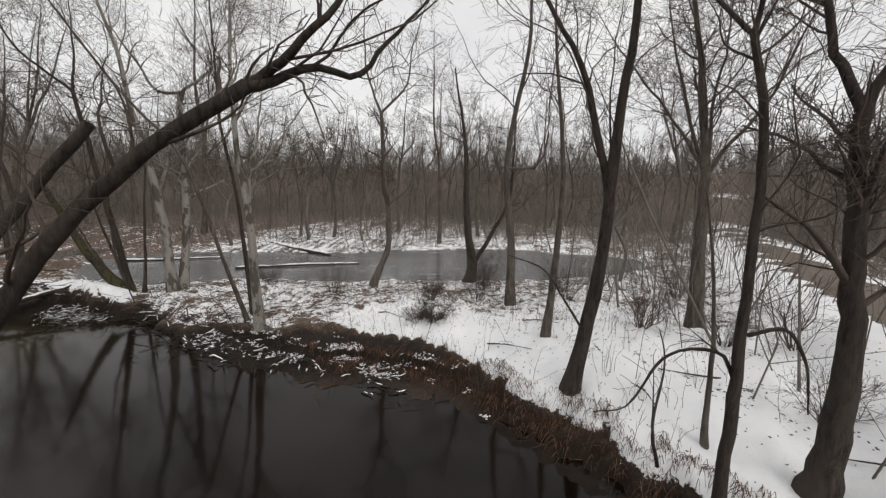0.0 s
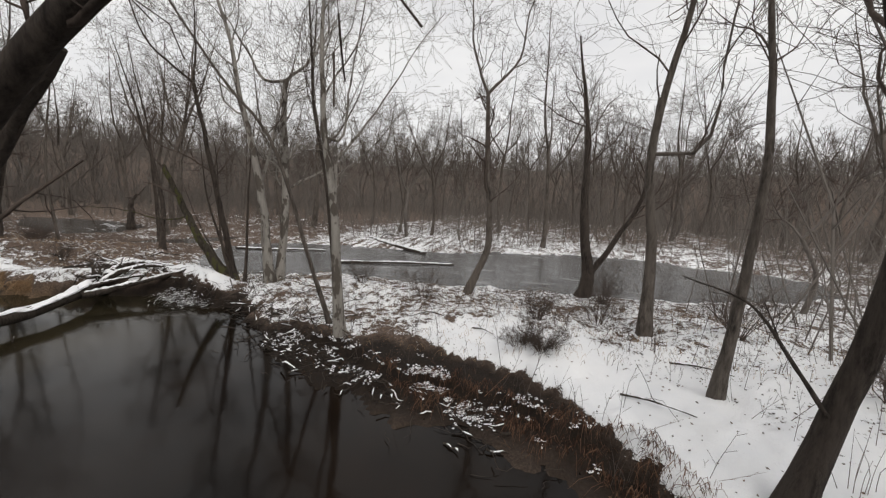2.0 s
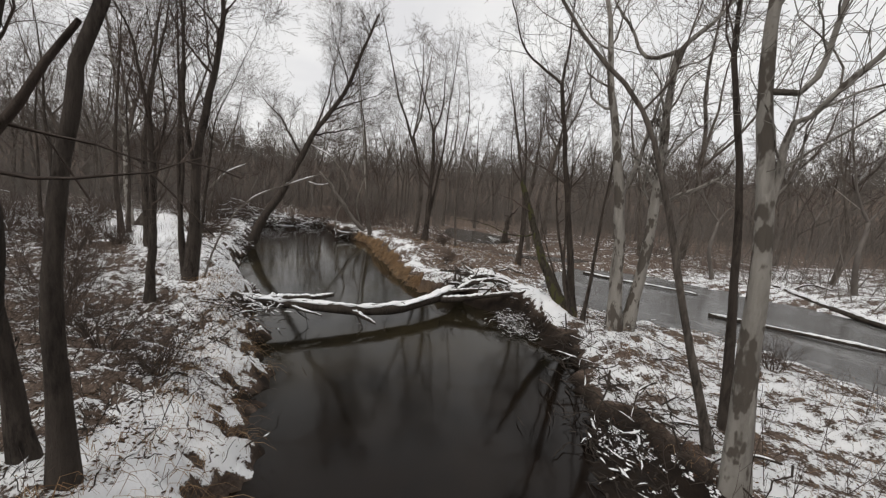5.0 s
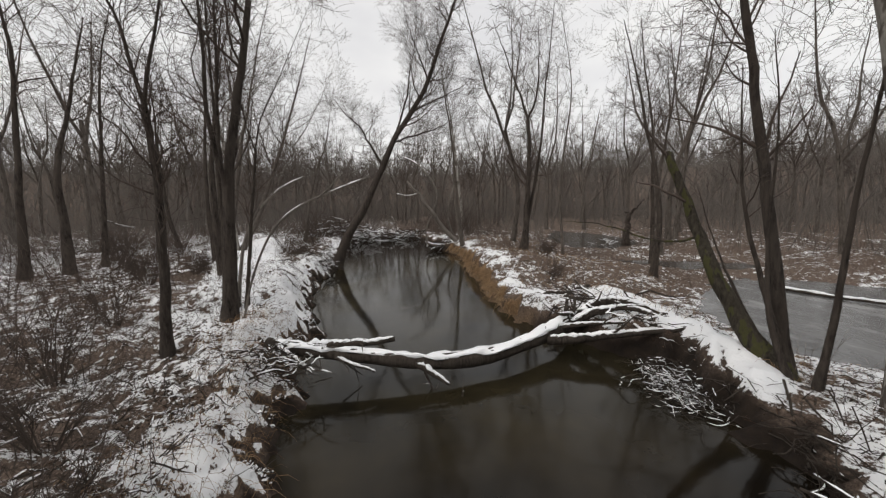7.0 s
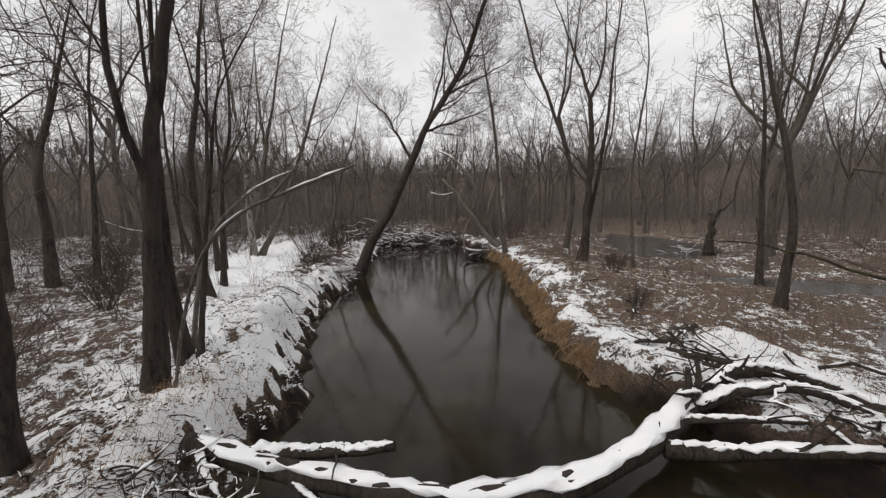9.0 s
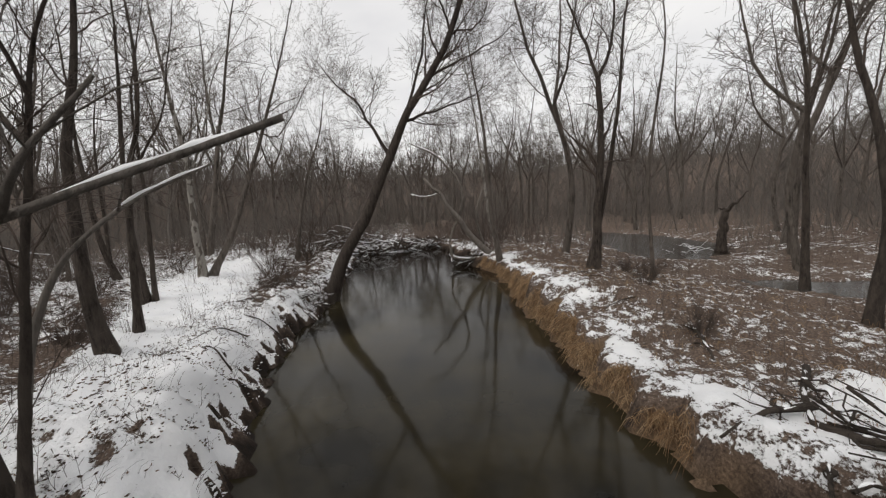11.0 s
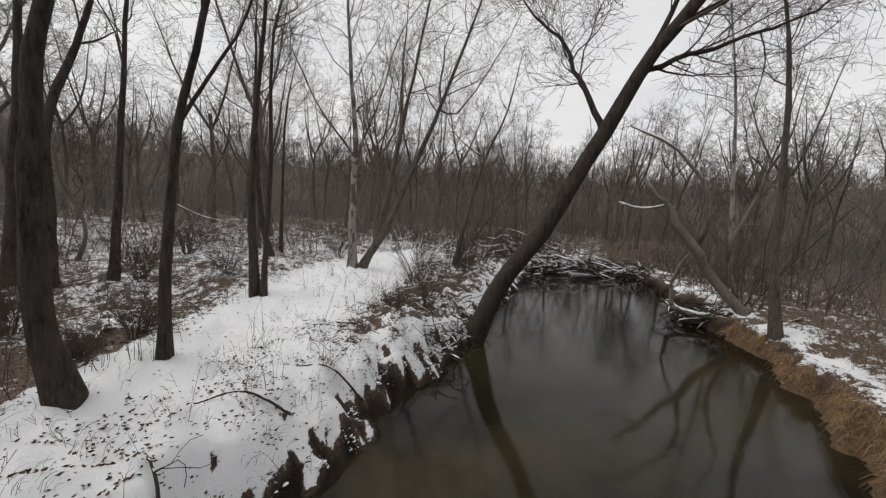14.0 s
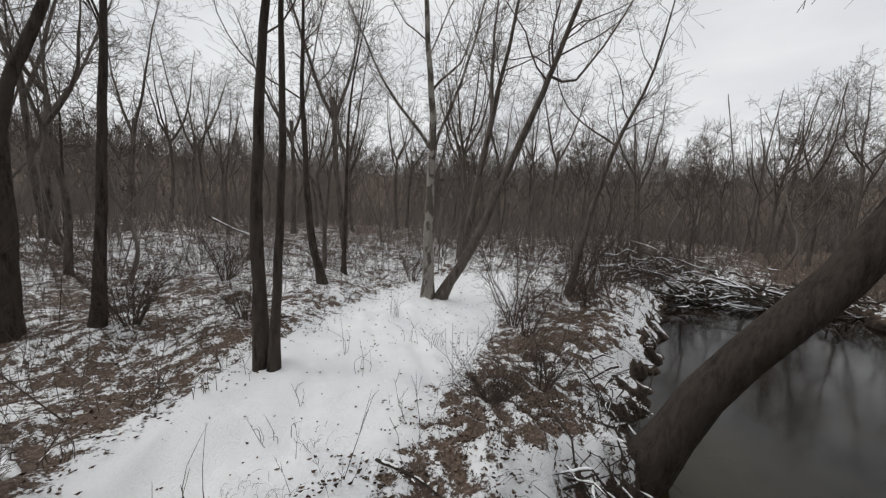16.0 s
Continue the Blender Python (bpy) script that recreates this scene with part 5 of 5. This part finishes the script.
lumps("tuft_snow", "lumps of snow caught on low undergrowth", x, y, z + rng.uniform(0, 0.05, len(x)), rng.uniform(0.006, 0.024, len(x)), 78)


def leaves(name, label, n, box, seed, keep):
    x, y, z, rng = scatter(n, *box, seed, keep)
    n = len(x)
    a = rng.uniform(0, 6.28, n)
    L, W = rng.uniform(0.012, 0.036, n), rng.uniform(0.008, 0.02, n)
    ca, sa = np.cos(a), np.sin(a)
    V = np.zeros((n, 6, 3))
    for k, (u, v, h) in enumerate(((-1, 0, 0.3), (0, -1, 0.0), (1, 0, 0.5), (0, 1, 0.1), (0.2, 0.1, -0.5), (-0.3, 0, 0.9))):
        V[:, k] = np.stack([x + u * L * ca - v * W * sa, y + u * L * sa + v * W * ca, z + 0.018 + h * L * 0.6], -1)
    b_ = np.arange(n)[:, None] * 6
    F = np.concatenate([b_ + np.array([[0, 1, 4, 3]]), b_ + np.array([[1, 2, 3, 4]]), b_ + np.array([[0, 5, 2, 1]])])
    return tagged(mesh_object(name, V.reshape(-1, 3), F, LEAF), label, "leaves", kind="stuff")


leaves("fallen_leaves", "curled brown leaves scattered over the snow", 9000, (-40, -8, -8, 6), 81, lambda x, y, c, m_, s, t, dc, dp, u: (dc > 0.2) & (u < np.where(c > 0.7, 0.17, 0.6)))
leaves("fallen_leaves", "dark leaves and bits scattered over the snowy bank", 4500, (-18, 9, 3, 18), 82, lambda x, y, c, m_, s, t, dc, dp, u: (dc > 0.2) & (dp > 0) & (u < np.where(c > 0.7, 0.16, 0.5)))


leaves("fallen_leaves", "dark leaf bits and clods strewn along the snowy bank", 6000, (-36, -7, 0.5, 6.5), 90, lambda x, y, c, m_, s, t, dc, dp, u: (dc > 0.1) & (dc < 2.4) & (np.sin(4.3 * x + 2 * y) * np.sin(3.7 * y + x) > -0.2))


def grass(name, label, n, seed, box, keep, length, droop, thick=0.004, material=None):
    """Dry blades, bent over."""
    x, y, z, rng = scatter(n, *box, seed, keep)
    n = len(x)
    h = 0.3
    gx_, gy_ = inside_distance(x + 0.15, y, CREEK) - inside_distance(x - 0.15, y, CREEK), inside_distance(x, y + 0.15, CREEK) - inside_distance(x, y - 0.15, CREEK)
    d = -np.stack([gx_, gy_], -1) / h + rng.normal(0, 0.55, (n, 2))
    L = length * rng.uniform(0.5, 1.3, n)
    P = np.zeros((n, 4, 3))
    for k, (out, up) in enumerate(((0, -0.1), (0.18, 0.4), (0.45, 0.5 - droop * 0.4), (0.68, 0.35 - droop))):
        P[:, k, 0], P[:, k, 1], P[:, k, 2] = x + d[:, 0] * out * L, y + d[:, 1] * out * L, np.maximum(z + up * L, 0.01)
    R = np.full((n, 1), thick) * np.array([[1, 0.9, 0.7, 0.25]]) * rng.uniform(0.6, 1.5, (n, 1))
    return tagged(mesh_object(name, *tubes(P, R, 3), material or GRASS), label, "grass", kind="stuff")


grass("bank_grass", "thick tan dry grass hanging over the creek edge", 13000, 91, (-36, -18, 10.5, 14), lambda x, y, c, m_, s, t, dc, dp, u: (s > 0.2) & (dc > 0.0) & (dc < 0.34 + 0.24 * np.sin(2.9 * x) * np.sin(1.3 * x + 1)) & (u < (1.1 - 0.6 * dc) * (0.35 + 0.65 * (np.sin(3.1 * x + 5 * y) * np.sin(7.3 * x - 2 * y) > -0.1))), 0.25, 0.8, 0.0045)
grass("cut_bank_grass", "reddish-brown dead grass matted along the cut bank", 7000, 95, (-13, 5, 4, 15), lambda x, y, c, m_, s, t, dc, dp, u: (y > 6.2 - 0.9 * x) & (dc > 0.45) & (dc < 1.4) & (u < 0.25 + 0.75 * (np.sin(2.7 * x + 3 * y) * np.sin(4.3 * x - y) > -0.25)), 0.30, 0.55, 0.0045, REDGRASS)
grass("tuft_grass", "sparse dry grass on the snowy bank", 1300, 92, (-17, -6, 2, 6.5), lambda x, y, c, m_, s, t, dc, dp, u: (dc > 0.1) & (dc < 1.6), 0.36, 0.4, 0.003)
grass("path_grass", "thin dry stalks of grass in the open snow", 1500, 94, (-34, -17, -1, 5), lambda x, y, c, m_, s, t, dc, dp, u: (dc > 0.3) & (dc < 3.0) & (u < 0.9 * (np.sin(2.3 * x + 3 * y) * np.sin(4.1 * x - 1.7 * y) > 0.15)), 0.24, -0.35, 0.0018, TWIG)
grass("marsh_grass", "pale dead grass in the marsh", 3500, 93, (-36, 8, 11, 18), lambda x, y, c, m_, s, t, dc, dp, u: (dc > 1.2) & (dp > 0.1), 0.34, 0.3, 0.003)


def shrub(label, x, y, tall, stems, seed, tight=0.15, spread=1.0):
    rng = np.random.default_rng(seed)
    root = holder("shrub", label, "shrub")
    z = float(height(x, y)[0])
    a = rng.uniform(0, 6.28, stems)
    sp = rng.uniform(0.15, 0.6, stems) * tall * spread
    h = tall * rng.uniform(0.6, 1.15, stems)
    P = np.zeros((stems, 5, 3))
    for k in range(5):
        f = k / 4
        P[:, k] = np.stack([x + np.cos(a) * (tight * 0.6 + sp * f ** 1.3), y + np.sin(a) * (tight * 0.6 + sp * f ** 1.3), z - 0.08 + h * f], -1)
    P[:, 1:] += rng.normal(0, 0.03 * tall, (stems, 4, 3))
    R = (0.006 * tall + 0.004) * np.linspace(1, 0.3, 5)[None] * rng.uniform(0.6, 1.3, (stems, 1))
    for q in range(stems):
        part("stem", *tubes(P[q:q + 1], R[q:q + 1], 5), TWIG, root)
    b1, br = sprout(P, R, 9, 0.2, 0.98, (25, 60), tall * 0.38, 0.6, 4, rng, 0.04, 0.2)
    c1, cr = sprout(b1, br, 4, 0.2, 1.0, (25, 60), tall * 0.2, 0.7, 3, rng, 0.03, 0.2)
    part("crown", *gather([tubes(b1, br, 3), tubes(c1, np.maximum(cr, 0.0025), 3)]), TWIG, root)["kind"] = "stuff"
    return root


for k, (x, y, h, n, text) in enumerate((
        (-33.3, 0.2, 2.6, 9, "many-stemmed bare shrub at the edge of the clearing"), (-32.6, 0.9, 1.6, 12, "low twiggy shrub on the brushy bank"), (-27.5, -3.4, 1.0, 18, "small dark twiggy bush in the snow"),
        (-28.7, 1.9, 0.7, 22, "low brown shrub in the leaf litter"), (-30.2, 2.2, 1.3, 14, "brown shrub leaning over the bank"), (-1.0, 11.5, 0.55, 44, "dense dark rounded bush on the snowy bank"),
        (-1.6, 11.9, 0.5, 36, "dense dark rounded bush on the snowy bank"), (4.8, 10.6, 1.3, 20, "grey twiggy bush under the trees"), (6.4, 9.6, 1.1, 18, "grey twiggy bush under the trees"),
        (8.0, 9.4, 1.8, 12, "tall thin shrub near the trail"), (8.9, 15.5, 1.8, 18, "grey-brown thicket near the pond"), (-1.2, 13.6, 0.9, 24, "low brown bush by the pond edge"),
        (-5.1, 15.0, 1.2, 14, "reddish-brown shrub by the frozen pond"), (-8.2, 16.4, 0.9, 20, "reddish-brown shrub by the frozen pond"), (1.2, 17.6, 1.4, 22, "reddish thicket at the pond edge"),
        (-12.1, 2.9, 1.2, 18, "snow-flecked shrub on the creek bank"), (-10.8, 4.0, 0.8, 20, "snow-flecked shrub on the creek bank"), (-14.0, 1.5, 1.6, 18, "snow-flecked shrub under the trees"),
        (-16.5, 0.8, 1.4, 16, "thin brown shrub under the trees"), (-20.2, -0.6, 1.5, 20, "thin brown shrub under the trees"), (-22.4, -2.2, 1.2, 24, "brown thicket beside the clearing"),
        (-28.4, 16.6, 0.8, 16, "low bare shrub in the marsh"), (-21.0, 13.8, 0.7, 18, "low bare shrub in the marsh"), (-24.5, 14.8, 0.9, 20, "low bare shrub in the marsh"),
        (-35.0, -5.0, 1.8, 16, "thin shrub under the pale trees"), (-26.0, -5.0, 1.5, 24, "brown thicket beside the clearing"), (-29.0, -7.5, 1.6, 24, "brown thicket beside the clearing"), (-36.5, 1.5, 1.4, 16, "thin shrub near the stick pile"),
        (3.6, 13.2, 1.4, 16, "grey twiggy bush under the trees"), (0.6, 14.6, 1.2, 16, "thin brown shrub near the pond"), (5.8, 6.4, 1.0, 14, "thin shrub in the snow"), (-23.4, -0.5, 0.8, 26, "dark low shrub beside the fallen log"), (-22.5, -0.2, 0.6, 22, "dark low shrub at the foot of the trunk"))):
    shrub(text, x, y, h, n, 300 + k, spread=2.2 if "rounded" in text else 1.2)

# dead wood and stalks poking through the snow
rng = np.random.default_rng(401)
SPOTS = [(-21.5, 3.3), (-23.0, 2.7), (-24.6, 2.9), (-26.4, 2.2), (-25.4, -1.8), (-22.2, 0.2), (-27.8, -2.9), (-30.8, -3.9), (3.2, 7.4), (1.0, 9.9), (4.6, 8.2), (-2.6, 12.6), (-4.4, 13.2), (5.4, 5.2), (2.2, 11.4),
         (-20.4, 13.4), (-22.8, 12.9), (-25.3, 13.6), (-19.0, 15.2), (-27.0, 14.0), (-10.4, 4.3), (-12.6, 4.1), (-9.4, 14.4), (-7.4, 14.0)]
for k, (x, y) in enumerate(SPOTS):
    z = float(height(x, y)[0])
    a, L = rng.uniform(0, 6.28), rng.uniform(0.5, 1.3)
    dx, dy = math.cos(a) * L / 2, math.sin(a) * L / 2
    z0, z1 = float(height(x - dx, y - dy)[0]), float(height(x + dx, y + dy)[0])
    fallen("fallen_branch", "broken branch half buried in snow and litter", "branch",
           [(0.022, 0.008, [(x - dx, y - dy, z0 + 0.0), (x, y, z + 0.09), (x + dx, y + dy, z1 + 0.03)]), (0.01, 0.004, [(x, y, z + 0.08), (x + dy * 0.5, y - dx * 0.5, z + rng.uniform(0.1, 0.35))])], 410 + k, "dead", 0.012, 0.5, 3)


def dead_stalks(label, x, y, n, tall, seed):
    rng = np.random.default_rng(seed)
    root = holder("stalk_clump", label, "stalks")
    z = float(height(x, y)[0])
    for q in range(n):
        a, s = rng.uniform(0, 6.28), rng.uniform(0.02, 0.22)
        bx, by = x + math.cos(a) * s, y + math.sin(a) * s
        h = tall * rng.uniform(0.5, 1.1)
        P = curve([(bx, by, z - 0.05), (bx + rng.normal(0, 0.04), by + rng.normal(0, 0.04), z + h * 0.5), (bx + rng.normal(0, 0.16), by + rng.normal(0, 0.16), z + h)], 6)
        part("stalk", *tubes(P[None], np.linspace(0.005, 0.0018, 6)[None], 4), TWIG, root)
    return root


rng = np.random.default_rng(500)
for k in range(46):
    x, y = (rng.uniform(-31, -18), rng.uniform(-3.5, 3.6)) if k < 26 else (rng.uniform(-3, 6), rng.uniform(5, 12))
    if land(np.array([x]), np.array([y]))[5][0] > 0.5:
        dead_stalks("thin dead stalks standing in the open snow", x, y, int(rng.integers(3, 9)), rng.uniform(0.35, 0.95), 510 + k)
